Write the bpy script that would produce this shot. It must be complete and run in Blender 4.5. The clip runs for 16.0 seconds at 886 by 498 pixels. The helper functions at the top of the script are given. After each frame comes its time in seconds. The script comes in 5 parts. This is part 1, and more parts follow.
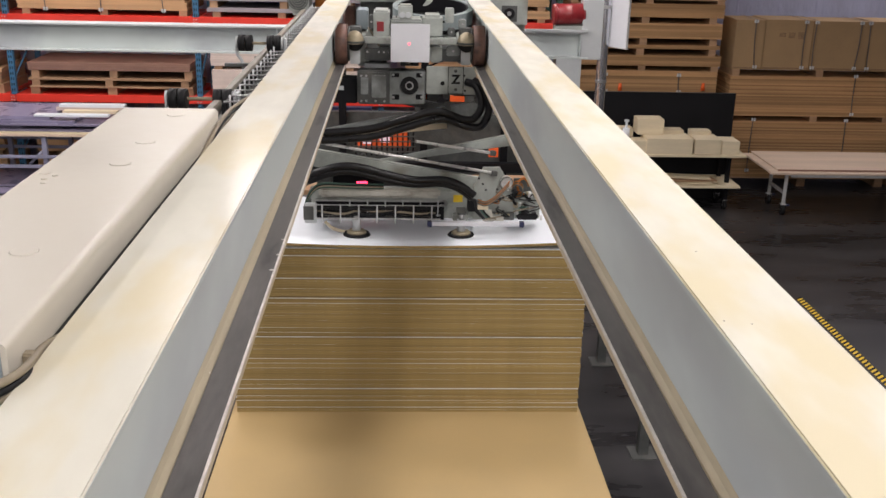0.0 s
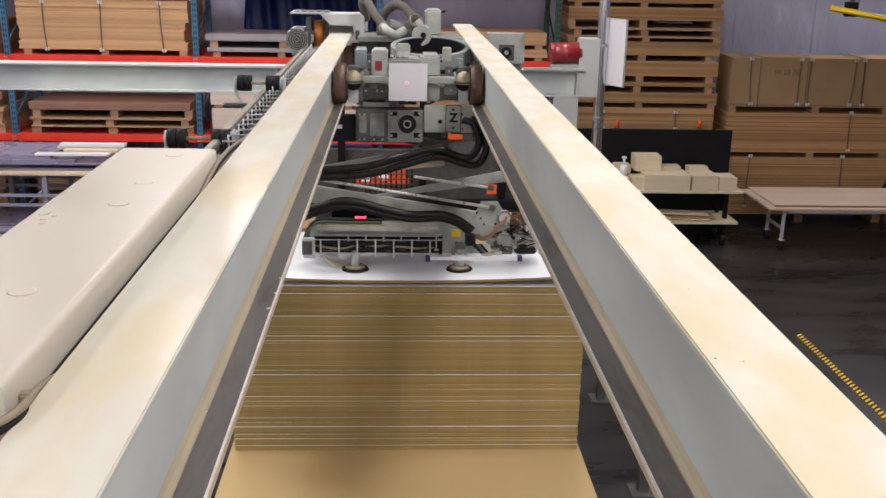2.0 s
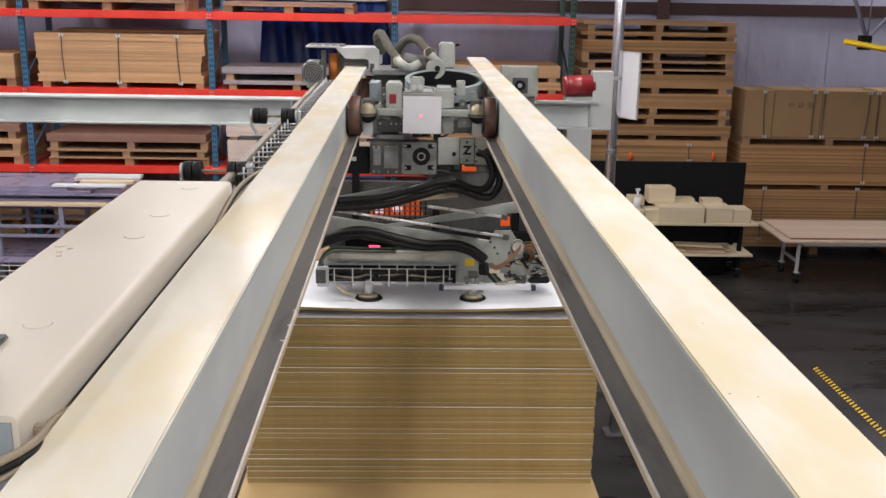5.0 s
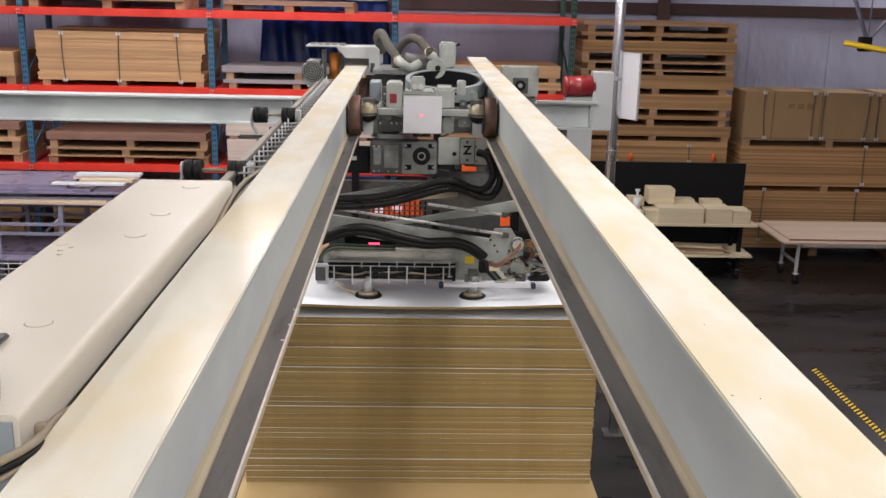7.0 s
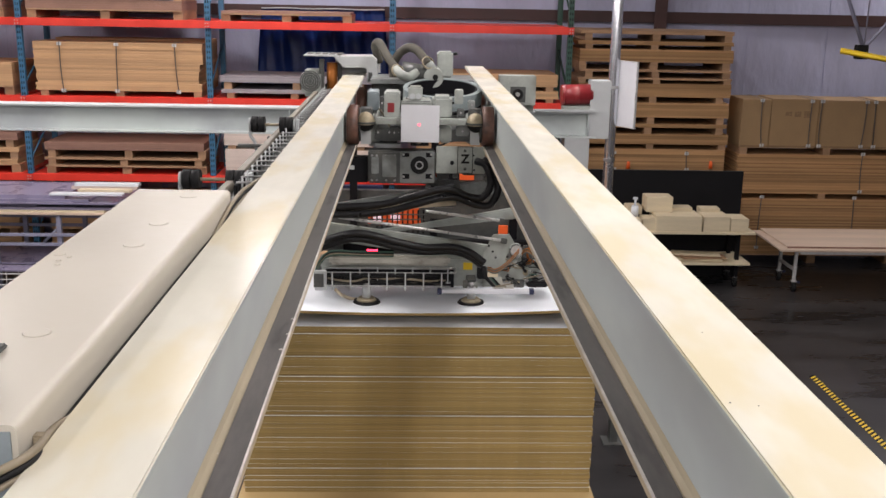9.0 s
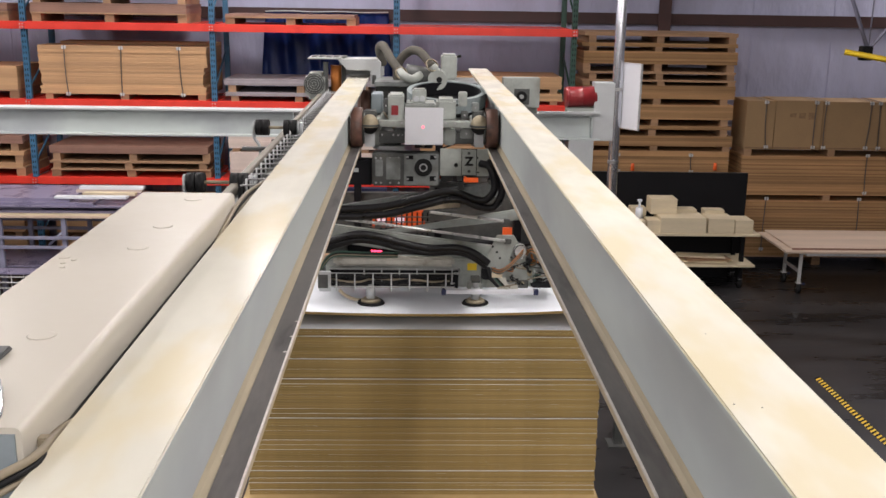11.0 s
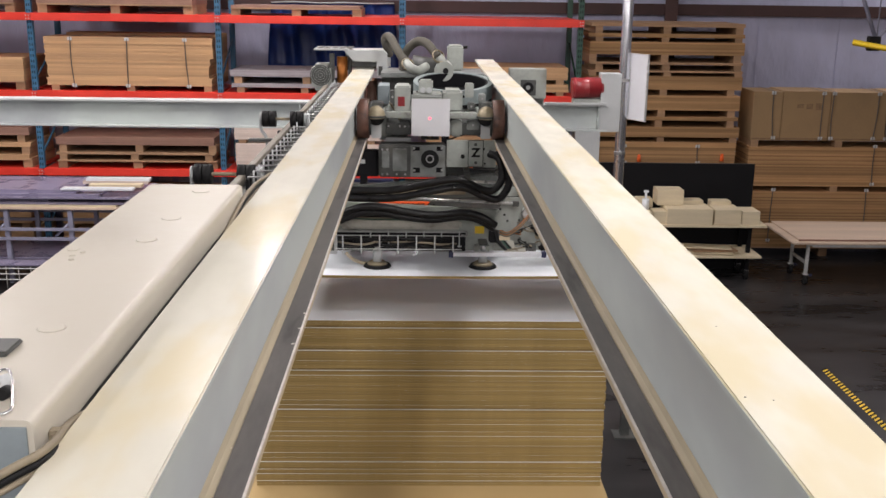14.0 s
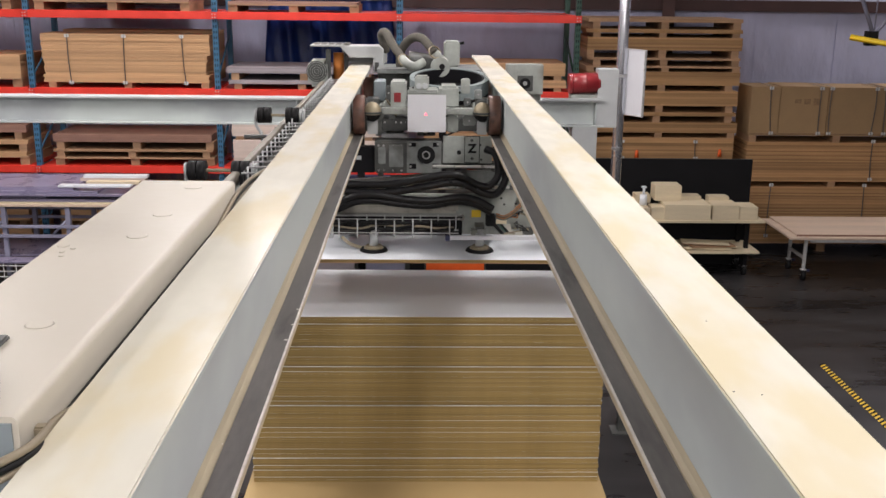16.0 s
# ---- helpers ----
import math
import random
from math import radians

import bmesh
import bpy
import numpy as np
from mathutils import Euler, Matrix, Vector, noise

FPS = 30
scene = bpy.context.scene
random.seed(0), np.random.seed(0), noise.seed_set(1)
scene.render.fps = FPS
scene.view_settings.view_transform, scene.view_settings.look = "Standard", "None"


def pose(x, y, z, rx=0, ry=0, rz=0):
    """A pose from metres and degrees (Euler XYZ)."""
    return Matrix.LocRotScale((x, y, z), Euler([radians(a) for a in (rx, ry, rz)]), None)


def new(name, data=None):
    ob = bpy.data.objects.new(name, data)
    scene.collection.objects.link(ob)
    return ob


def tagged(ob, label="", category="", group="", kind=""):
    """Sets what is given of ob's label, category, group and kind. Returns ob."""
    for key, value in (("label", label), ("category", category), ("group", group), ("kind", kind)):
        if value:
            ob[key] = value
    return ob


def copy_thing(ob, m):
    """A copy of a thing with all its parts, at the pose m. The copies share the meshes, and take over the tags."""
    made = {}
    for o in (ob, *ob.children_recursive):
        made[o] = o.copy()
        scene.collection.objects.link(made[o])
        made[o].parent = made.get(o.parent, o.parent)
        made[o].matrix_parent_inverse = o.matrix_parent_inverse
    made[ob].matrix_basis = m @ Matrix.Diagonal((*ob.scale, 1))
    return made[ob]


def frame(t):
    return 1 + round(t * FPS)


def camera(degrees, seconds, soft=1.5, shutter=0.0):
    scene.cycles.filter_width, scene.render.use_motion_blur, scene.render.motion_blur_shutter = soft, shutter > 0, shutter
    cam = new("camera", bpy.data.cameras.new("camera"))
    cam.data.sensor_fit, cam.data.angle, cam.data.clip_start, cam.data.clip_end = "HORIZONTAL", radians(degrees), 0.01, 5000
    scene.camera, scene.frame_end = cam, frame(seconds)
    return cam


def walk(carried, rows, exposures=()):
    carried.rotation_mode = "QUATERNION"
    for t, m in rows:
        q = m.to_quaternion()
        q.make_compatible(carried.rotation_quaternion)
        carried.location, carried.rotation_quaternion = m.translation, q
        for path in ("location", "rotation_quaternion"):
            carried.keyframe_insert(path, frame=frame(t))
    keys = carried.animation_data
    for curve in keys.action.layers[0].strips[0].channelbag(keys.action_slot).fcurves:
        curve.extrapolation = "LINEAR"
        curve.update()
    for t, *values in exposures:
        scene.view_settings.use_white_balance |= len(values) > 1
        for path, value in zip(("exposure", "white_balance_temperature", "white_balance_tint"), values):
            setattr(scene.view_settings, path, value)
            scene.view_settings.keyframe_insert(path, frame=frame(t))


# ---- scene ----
# the camera: hand-held on a high platform over a panel feeder, turning with a slight sway
cam = camera(48.0, 16.0)
PATH = [  # seconds, x, y, z, yaw, pitch, roll
    (0, -0.004, 0.017, 3.634, -2.877, -18.753, 1.353), (0.5, -0.001, 0.012, 3.637, -2.938, -18.572, 1.270),
    (1, 0.001, 0.007, 3.640, -2.933, -18.197, 1.276), (1.5, 0.004, 0.003, 3.643, -2.876, -17.318, 1.229),
    (2, 0.006, 0.000, 3.644, -2.840, -16.650, 1.118), (2.5, 0.007, -0.002, 3.646, -2.788, -16.115, 1.057),
    (3, 0.009, -0.005, 3.648, -2.661, -15.688, 0.939), (3.5, 0.011, -0.007, 3.650, -2.260, -15.304, 0.860),
    (4, 0.009, -0.006, 3.650, -2.113, -14.990, 0.906), (6.5, 0.002, -0.001, 3.650, -1.994, -14.825, 1.271),
    (7, 0.000, 0.000, 3.650, -2.057, -14.879, 1.300), (7.5, 0.000, -0.001, 3.650, -2.048, -14.774, 1.266),
    (8, 0.001, -0.001, 3.650, -2.127, -14.725, 1.181), (8.5, 0.001, -0.002, 3.650, -2.157, -14.497, 1.117),
    (11, 0.003, -0.005, 3.650, -1.879, -14.231, 0.923), (11.5, 0.001, -0.004, 3.650, -1.636, -14.339, 0.926),
    (12, -0.001, -0.003, 3.650, -1.620, -14.545, 0.971), (12.5, -0.002, -0.002, 3.650, -1.552, -14.638, 0.923),
    (13, -0.003, -0.001, 3.650, -1.609, -14.708, 0.891), (13.5, -0.004, -0.001, 3.650, -1.581, -14.691, 0.795),
    (14, -0.005, 0.000, 3.651, -1.563, -14.745, 0.825), (14.5, -0.006, 0.000, 3.651, -1.662, -14.778, 0.928),
    (15, 0.001, 0.001, 3.650, -1.608, -14.793, 0.927), (15.5, 0.008, 0.002, 3.649, -1.564, -14.943, 0.833),
    (16, 0.015, 0.003, 3.648, -1.602, -14.952, 0.682),
]
walk(cam, [(t, pose(ex, ey, ez, 90 + p, 0, y) @ pose(0, 0, 0, 0, 0, r)) for t, ex, ey, ez, y, p, r in PATH])

# ---- light ----
world = bpy.data.worlds.new("world")
scene.world = world
world.use_nodes = True
world.node_tree.nodes["Background"].inputs[0].default_value = (0.75, 0.8, 1.0, 1)
world.node_tree.nodes["Background"].inputs[1].default_value = 0.25
scene.view_settings.exposure = 0.0

HALL_X0, HALL_X1, HALL_Y0, HALL_Y1, HALL_Z = -13.0, 13.0, -18.0, 14.9, 6.2
# Unseen ceiling lamps; rows behind the camera are added to light the stack.
LAMPS = [(x, y) for x in (-7.0, 6.6) for y in (-14.0, -9.5)] + [(-7.0, -5.0), (-7.0, -0.6)] + [(-7.0, 3.2), (-7.0, 7.4), (-7.0, 12.0)]
LAMPS += [(x, y) for x in (-4.4, -1.2, 0.0, 1.25, 4.2) for y in (-14.0, -9.5, -5.0)]
# The two at x -1.75 follow beam reflections; the others here are added fill.
LAMPS += [(-1.75, 8.2), (-1.75, 12.2), (-0.9, -3.0), (-4.4, 6.4), (4.2, 1.2), (7.6, 14.2), (1.7, 9.4), (1.7, 6.2), (1.8, -1.0), (1.8, 3.2), (-4.4, 1.2), (-4.4, 9.2)]
for x, y in LAMPS:
    lamp = bpy.data.lights.new("hall_lamp", "AREA")
    lamp.shape, lamp.size, lamp.size_y = "RECTANGLE", 0.5, 1.2
    lamp.energy, lamp.color = 88.0, (1.0, 0.93, 0.91)
    o = new("hall_lamp", lamp)
    o.location = (x, y, HALL_Z - 0.36)


# ---- materials ----
def mat(name, color, rough=0.5, metal=0.0, vary=0.12, scale=4.0, grain=60.0, bump=0.15, relief=0.004, spots=None, coat=0.0, stretch=(1, 1, 1), per_object=0.0, rough_vary=0.15, spec=0.5):
    """A painted, wooden or bare surface: base colour with broad stains and fine grain, uneven gloss and fine relief."""
    m = bpy.data.materials.new(name)
    m.use_nodes = True
    nt = m.node_tree
    n, l = nt.nodes, nt.links
    b = n["Principled BSDF"]
    b.inputs["Metallic"].default_value = metal
    b.inputs["Coat Weight"].default_value = coat
    b.inputs["Coat Roughness"].default_value = 0.12
    b.inputs["Specular IOR Level"].default_value = spec
    tc = n.new("ShaderNodeTexCoord")
    mp = n.new("ShaderNodeMapping")
    mp.inputs["Scale"].default_value = stretch
    l.new(tc.outputs["Object"], mp.inputs[0])
    big, fine = n.new("ShaderNodeTexNoise"), n.new("ShaderNodeTexNoise")
    big.inputs["Scale"].default_value, big.inputs["Detail"].default_value = scale, 6
    fine.inputs["Scale"].default_value, fine.inputs["Detail"].default_value = grain, 5
    l.new(mp.outputs[0], big.inputs[0])
    l.new(mp.outputs[0], fine.inputs[0])
    mix = n.new("ShaderNodeMath")
    mix.operation = "MULTIPLY_ADD"
    l.new(fine.outputs[0], mix.inputs[0])
    mix.inputs[1].default_value = 0.5
    l.new(big.outputs[0], mix.inputs[2])
    ramp = n.new("ShaderNodeValToRGB")
    c = ramp.color_ramp
    c.elements[0].position, c.elements[1].position = 0.5, 1.0
    c.elements[0].color = (*[v * (1 - vary) for v in color], 1)
    c.elements[1].color = (*[min(1, v * (1 + vary)) for v in color], 1)
    l.new(mix.outputs[0], ramp.inputs[0])
    out = ramp.outputs[0]
    if spots:
        sc, tint, lo, hi = spots
        sp = n.new("ShaderNodeTexNoise")
        sp.inputs["Scale"].default_value, sp.inputs["Detail"].default_value = sc, 4
        l.new(mp.outputs[0], sp.inputs[0])
        r2 = n.new("ShaderNodeValToRGB")
        r2.color_ramp.elements[0].position, r2.color_ramp.elements[1].position = lo, hi
        r2.color_ramp.interpolation = "EASE"
        l.new(sp.outputs[0], r2.inputs[0])
        mc = n.new("ShaderNodeMixRGB")
        l.new(r2.outputs[0], mc.inputs[0])
        l.new(out, mc.inputs[1])
        mc.inputs[2].default_value = (*tint, 1)
        out = mc.outputs[0]
    if per_object:
        oi = n.new("ShaderNodeObjectInfo")
        mr = n.new("ShaderNodeMapRange")
        mr.inputs[3].default_value, mr.inputs[4].default_value = 1 - per_object, 1 + per_object
        l.new(oi.outputs["Random"], mr.inputs[0])
        mu = n.new("ShaderNodeMixRGB")
        mu.blend_type = "MULTIPLY"
        mu.inputs[0].default_value = 1.0
        l.new(out, mu.inputs[1])
        l.new(mr.outputs[0], mu.inputs[2])
        out = mu.outputs[0]
    l.new(out, b.inputs["Base Color"])
    rr = n.new("ShaderNodeMapRange")
    rr.inputs[3].default_value, rr.inputs[4].default_value = max(0.02, rough - rough_vary), min(1, rough + rough_vary)
    l.new(mix.outputs[0], rr.inputs[0])
    rr.inputs[1].default_value, rr.inputs[2].default_value = 0.4, 1.1
    l.new(rr.outputs[0], b.inputs["Roughness"])
    if bump:
        bp = n.new("ShaderNodeBump")
        bp.inputs["Strength"].default_value, bp.inputs["Distance"].default_value = bump, relief
        l.new(mix.outputs[0], bp.inputs["Height"])
        l.new(bp.outputs[0], b.inputs["Normal"])
    return m


def glow(name, color, strength):
    m = bpy.data.materials.new(name)
    m.use_nodes = True
    b = m.node_tree.nodes["Principled BSDF"]
    b.inputs["Base Color"].default_value = (*color, 1)
    b.inputs["Emission Color"].default_value = (*color, 1)
    b.inputs["Emission Strength"].default_value = strength
    return m


M = dict(
    floor=mat("polished_concrete", (0.024, 0.0235, 0.025), 0.3, vary=0.5, scale=1.6, grain=9, bump=0.05, rough_vary=0.12, spots=(0.8, (0.052, 0.05, 0.052), 0.45, 0.72), stretch=(0.35, 1.2, 1), spec=0.22),
    wall=mat("wall_liner", (0.46, 0.47, 0.64), 0.6, vary=0.1, scale=1.3, grain=3.5, bump=1.0, relief=0.05, stretch=(1.6, 1, 0.7)),
    # Unseen walls and ceiling are dark to hold back bounced light.
    wall_far=mat("grey_hall_wall", (0.17, 0.165, 0.18), 0.7, vary=0.08, scale=0.8, grain=5),
    ceiling=mat("ceiling_liner", (0.26, 0.26, 0.28), 0.8, vary=0.05, scale=0.8, grain=8),
    palewall=mat("pale_ribbed_metal", (0.6, 0.58, 0.66), 0.5, vary=0.05, scale=1.5, grain=8),
    purlin=mat("dark_red_steel", (0.06, 0.03, 0.03), 0.6, vary=0.2),
    # Beam tops get a creamier colour than the webs, with yellow stains.
    beamtop=mat("yellow_stained_cream_paint", (0.615, 0.60, 0.525), 0.17, vary=0.05, scale=3.0, grain=9, bump=0.2, relief=0.003, rough_vary=0.08, spots=(2.0, (0.60, 0.545, 0.40), 0.44, 0.62), stretch=(2.2, 0.8, 1), spec=0.012),
    beamweb=mat("grey_green_paint", (0.56, 0.61, 0.60), 0.32, vary=0.05, scale=1.5, grain=4, bump=0.0, rough_vary=0.02, spots=(1.4, (0.42, 0.45, 0.47), 0.42, 0.7), stretch=(1, 0.5, 1.2)),
    fillet=mat("bare_tan_primer", (0.40, 0.345, 0.245), 0.5, vary=0.15, scale=9, stretch=(1, 0.2, 1)),
    cream=mat("cream_paint", (0.55, 0.46, 0.33), 0.4, vary=0.1, scale=6),
    rail=mat("worn_rail_steel", (0.115, 0.107, 0.104), 0.5, metal=0.15, vary=0.45, scale=9, grain=60, stretch=(1, 0.2, 1), spots=(11, (0.06, 0.055, 0.055), 0.55, 0.7)),
    edge=mat("bright_worn_edge", (0.7, 0.66, 0.62), 0.4, metal=0.1, vary=0.2, scale=20),
    machine=mat("machine_grey_paint", (0.35, 0.375, 0.35), 0.42, vary=0.16, scale=8, grain=40, spots=(5, (0.19, 0.185, 0.155), 0.48, 0.8), bump=0.06),
    # Grime plus the shade between machine parts, both put into one near-black colour.
    machine_dark=mat("grimy_shaded_machine_paint", (0.07, 0.074, 0.072), 0.45, vary=0.3, scale=10, grain=50, spots=(7, (0.11, 0.105, 0.095), 0.5, 0.8)),
    pale=mat("pale_grey_sheet_metal", (0.47, 0.49, 0.5), 0.45, vary=0.06, scale=6),
    hood=mat("off_white_hood_paint", (0.53, 0.495, 0.425), 0.4, vary=0.03, scale=2.5, grain=30, bump=0.04, spots=(2, (0.51, 0.46, 0.38), 0.5, 0.8)),
    black=mat("black_rubber", (0.011, 0.011, 0.012), 0.6, vary=0.3, scale=20, spec=0.2),
    hose=mat("black_hose_rubber", (0.009, 0.009, 0.0105), 0.36, vary=0.3, scale=20, spec=0.3),
    chrome=mat("bright_steel", (0.72, 0.72, 0.72), 0.22, metal=1.0, vary=0.1, scale=20),
    rodsteel=mat("ground_rod_steel", (0.72, 0.72, 0.70), 0.3, metal=0.45, vary=0.06, scale=12, bump=0.0),
    steel=mat("dull_steel", (0.4, 0.4, 0.4), 0.4, metal=0.8, vary=0.2, scale=20),
    brown=mat("brown_wheel_tread", (0.15, 0.075, 0.055), 0.5, vary=0.3, scale=14, spots=(12, (0.06, 0.04, 0.035), 0.5, 0.8)),
    brass=mat("dusty_brass_bearing", (0.34, 0.29, 0.2), 0.5, metal=0.3, vary=0.3, scale=14),
    mdf_edge=mat("board_edge", (0.29, 0.209, 0.086), 0.8, vary=0.32, scale=14, grain=190, per_object=0.13, bump=0.4, stretch=(0.22, 1, 3), spec=0.2),
    melamine=mat("white_melamine", (0.80, 0.84, 0.89), 0.34, vary=0.015, scale=3, bump=0.0, rough_vary=0.03),
    carrier=mat("brown_carrier_board", (0.403, 0.288, 0.133), 0.6, vary=0.06, scale=3, grain=150),
    red=mat("orange_red_rack_paint", (0.76, 0.05, 0.032), 0.4, vary=0.1, scale=5),
    blue=mat("blue_rack_paint", (0.045, 0.15, 0.27), 0.45, vary=0.2, scale=8),
    green=mat("green_rack_paint", (0.03, 0.08, 0.06), 0.45, vary=0.2, scale=8),
    zinc=mat("zinc_clip", (0.58, 0.58, 0.58), 0.5, metal=0.3, vary=0.2, scale=30),
    tarp=mat("blue_tarpaulin", (0.02, 0.055, 0.26), 0.38, vary=0.3, scale=3),
    wood=mat("pallet_wood", (0.37, 0.225, 0.13), 0.75, vary=0.25, scale=5, grain=60, per_object=0.18, stretch=(0.3, 1, 3), bump=0.4),
    mdf=mat("tan_board", (0.52, 0.315, 0.165), 0.75, vary=0.12, scale=4, grain=90, per_object=0.14, stretch=(0.3, 1, 6), bump=0.3),
    # Browner, darker copy of tan_board; the dim right side's shade is in the colour.
    mdf_brown=mat("dim_brown_board", (0.40, 0.235, 0.115), 0.8, vary=0.16, scale=4, grain=90, per_object=0.28, stretch=(0.3, 1, 6), bump=0.3, spec=0.2),
    card=mat("brown_cardboard", (0.33, 0.215, 0.112), 0.8, vary=0.1, scale=3, grain=60, per_object=0.08),
    cardmark=mat("faded_print", (0.24, 0.15, 0.08), 0.8, vary=0.3, scale=30),
    redbrown=mat("red_brown_board", (0.27, 0.15, 0.11), 0.65, vary=0.15, scale=4, per_object=0.15),
    greyboard=mat("mauve_grey_board", (0.30, 0.27, 0.29), 0.6, vary=0.12, scale=4, per_object=0.15),
    mauve=mat("mauve_laminate_sheet", (0.27, 0.245, 0.36), 0.3, vary=0.1, scale=3, per_object=0.25, bump=0.03),
    blush=mat("pale_pink_carton", (0.66, 0.55, 0.49), 0.75, vary=0.08, scale=4, per_object=0.08),
    strap=mat("steel_strap", (0.12, 0.11, 0.11), 0.4, metal=0.5),
    # Black board colour, also used where bores and recesses are only shaded.
    blackpanel=mat("matt_black_board_and_shade", (0.009, 0.009, 0.011), 0.6, vary=0.2, spec=0.15),
    palewood=mat("pale_plywood", (0.64, 0.55, 0.39), 0.65, vary=0.1, scale=4, per_object=0.1, stretch=(0.3, 1, 3)),
    maple=mat("pinkish_plywood_top", (0.62, 0.49, 0.39), 0.55, vary=0.15, scale=3, stretch=(0.2, 2, 1)),
    bluegrey=mat("blue_grey_table_paint", (0.25, 0.25, 0.34), 0.4, vary=0.15, scale=6),
    bluegrey_light=mat("blue_grey_plate_paint", (0.24, 0.28, 0.3), 0.45, vary=0.08, scale=6),
    signal_red=mat("dark_red_paint", (0.24, 0.02, 0.025), 0.35, vary=0.15, scale=6),
    yellow=mat("signal_yellow", (0.8, 0.55, 0.02), 0.45, vary=0.08, scale=6),
    orange=mat("signal_orange", (0.8, 0.12, 0.02), 0.5, vary=0.1, scale=6),
    cable_tan=mat("tan_cable", (0.24, 0.20, 0.14), 0.55, vary=0.15, scale=20),
    hose_grey=mat("ribbed_grey_hose", (0.085, 0.078, 0.065), 0.8, vary=0.2, scale=20),
    copper=mat("copper_winding", (0.4, 0.14, 0.03), 0.4, metal=0.6, vary=0.2),
    navy=mat("navy_plastic", (0.02, 0.025, 0.07), 0.5),
    galv=mat("galvanised_steel", (0.66, 0.67, 0.72), 0.25, metal=0.8, vary=0.05, scale=3, bump=0.0, rough_vary=0.04),
    # A tone between the light machine grey and the near-black one.
    machine_mid=mat("mid_grey_machine_paint", (0.22, 0.235, 0.23), 0.4, vary=0.2, scale=10, grain=40, spots=(6, (0.11, 0.11, 0.10), 0.48, 0.8)),
    tracktan=mat("dusty_track_paint", (0.19, 0.17, 0.14), 0.55, vary=0.15, scale=8),
    covergrey=mat("dusty_beige_cover", (0.47, 0.455, 0.40), 0.5, vary=0.12, scale=8, spots=(9, (0.2, 0.18, 0.14), 0.5, 0.8)),
    ringteal=mat("dark_teal_casting", (0.24, 0.28, 0.285), 0.4, vary=0.2, scale=9, spots=(8, (0.1, 0.1, 0.1), 0.5, 0.8)),
    platewhite=mat("white_target_plate", (0.64, 0.65, 0.69), 0.4, vary=0.03, scale=5, bump=0.0),
    lamp_small=glow("work_light", (1.0, 0.7, 0.8), 0.6),
    lamp=glow("lamp_diffuser", (1.0, 0.93, 0.9), 6.0),
    led=glow("red_digits", (1.0, 0.03, 0.08), 8.0),
    laser=glow("red_laser_dot", (1.0, 0.05, 0.08), 6.0),
)


# ---- mesh helpers ----
def box(bm, x0, x1, y0, y1, z0, z1, bevel=0.0, mi=0):
    v = [bm.verts.new((x, y, z)) for x in (x0, x1) for y in (y0, y1) for z in (z0, z1)]
    fs = [bm.faces.new([v[i] for i in f]) for f in ((0, 1, 3, 2), (4, 6, 7, 5), (0, 4, 5, 1), (2, 3, 7, 6), (0, 2, 6, 4), (1, 5, 7, 3))]
    for f in fs:
        f.material_index = mi
    if bevel:
        es = list({e for f in fs for e in f.edges})
        bmesh.ops.bevel(bm, geom=es, offset=bevel, segments=2, affect="EDGES", clamp_overlap=True)
    return bm


def slab(x0, x1, y0, y1, z0, z1, bevel=0.0):
    return box(bmesh.new(), x0, x1, y0, y1, z0, z1, bevel)


def rod(bm, a, b, r, r2=None, seg=16, mi=0):
    """A cylinder or cone from a to b."""
    a, b = Vector(a), Vector(b)
    d = b - a
    q = d.to_track_quat("Z", "Y").to_matrix()
    r2 = r if r2 is None else r2
    rings = []
    for p, rad in ((a, r), (b, r2)):
        rings.append([bm.verts.new(p + q @ Vector((rad * math.cos(2 * math.pi * i / seg), rad * math.sin(2 * math.pi * i / seg), 0))) for i in range(seg)])
    for i in range(seg):
        j = (i + 1) % seg
        f = bm.faces.new((rings[0][i], rings[0][j], rings[1][j], rings[1][i]))
        f.smooth, f.material_index = True, mi
    bm.faces.new(rings[0][::-1]).material_index = mi
    bm.faces.new(rings[1]).material_index = mi
    return bm


def spline(pts, n=8):
    """Points along a smooth curve through pts."""
    p = [Vector(q) for q in pts]
    p = [p[0] * 2 - p[1]] + p + [p[-1] * 2 - p[-2]]
    out = []
    for i in range(1, len(p) - 2):
        for k in range(n):
            t = k / n
            a, b, c, d = p[i - 1:i + 3]
            out.append(0.5 * (2 * b + (c - a) * t + (2 * a - 5 * b + 4 * c - d) * t * t + (3 * b - a - 3 * c + d) * t ** 3))
    return out + [p[-2]]


def tube(bm, pts, r, seg=10, rib=0.0):
    """A round hose along the points; rib gives it rings."""
    rings = []
    for i, p in enumerate(pts):
        d = pts[min(i + 1, len(pts) - 1)] - pts[max(i - 1, 0)]
        q = d.to_track_quat("Z", "Y").to_matrix()
        rr = r * (1 + (rib if i % 2 else -rib))
        rings.append([bm.verts.new(p + q @ Vector((rr * math.cos(2 * math.pi * k / seg), rr * math.sin(2 * math.pi * k / seg), 0))) for k in range(seg)])
    for a, b in zip(rings, rings[1:]):
        # match the ring's start, so that the skin does not twist
        s = min(range(seg), key=lambda k: (b[k].co - a[0].co).length)
        for k in range(seg):
            f = bm.faces.new((a[k], a[(k + 1) % seg], b[(k + 1 + s) % seg], b[(k + s) % seg]))
            f.smooth = True
    bm.faces.new(rings[0][::-1])
    bm.faces.new(rings[-1])
    return bm


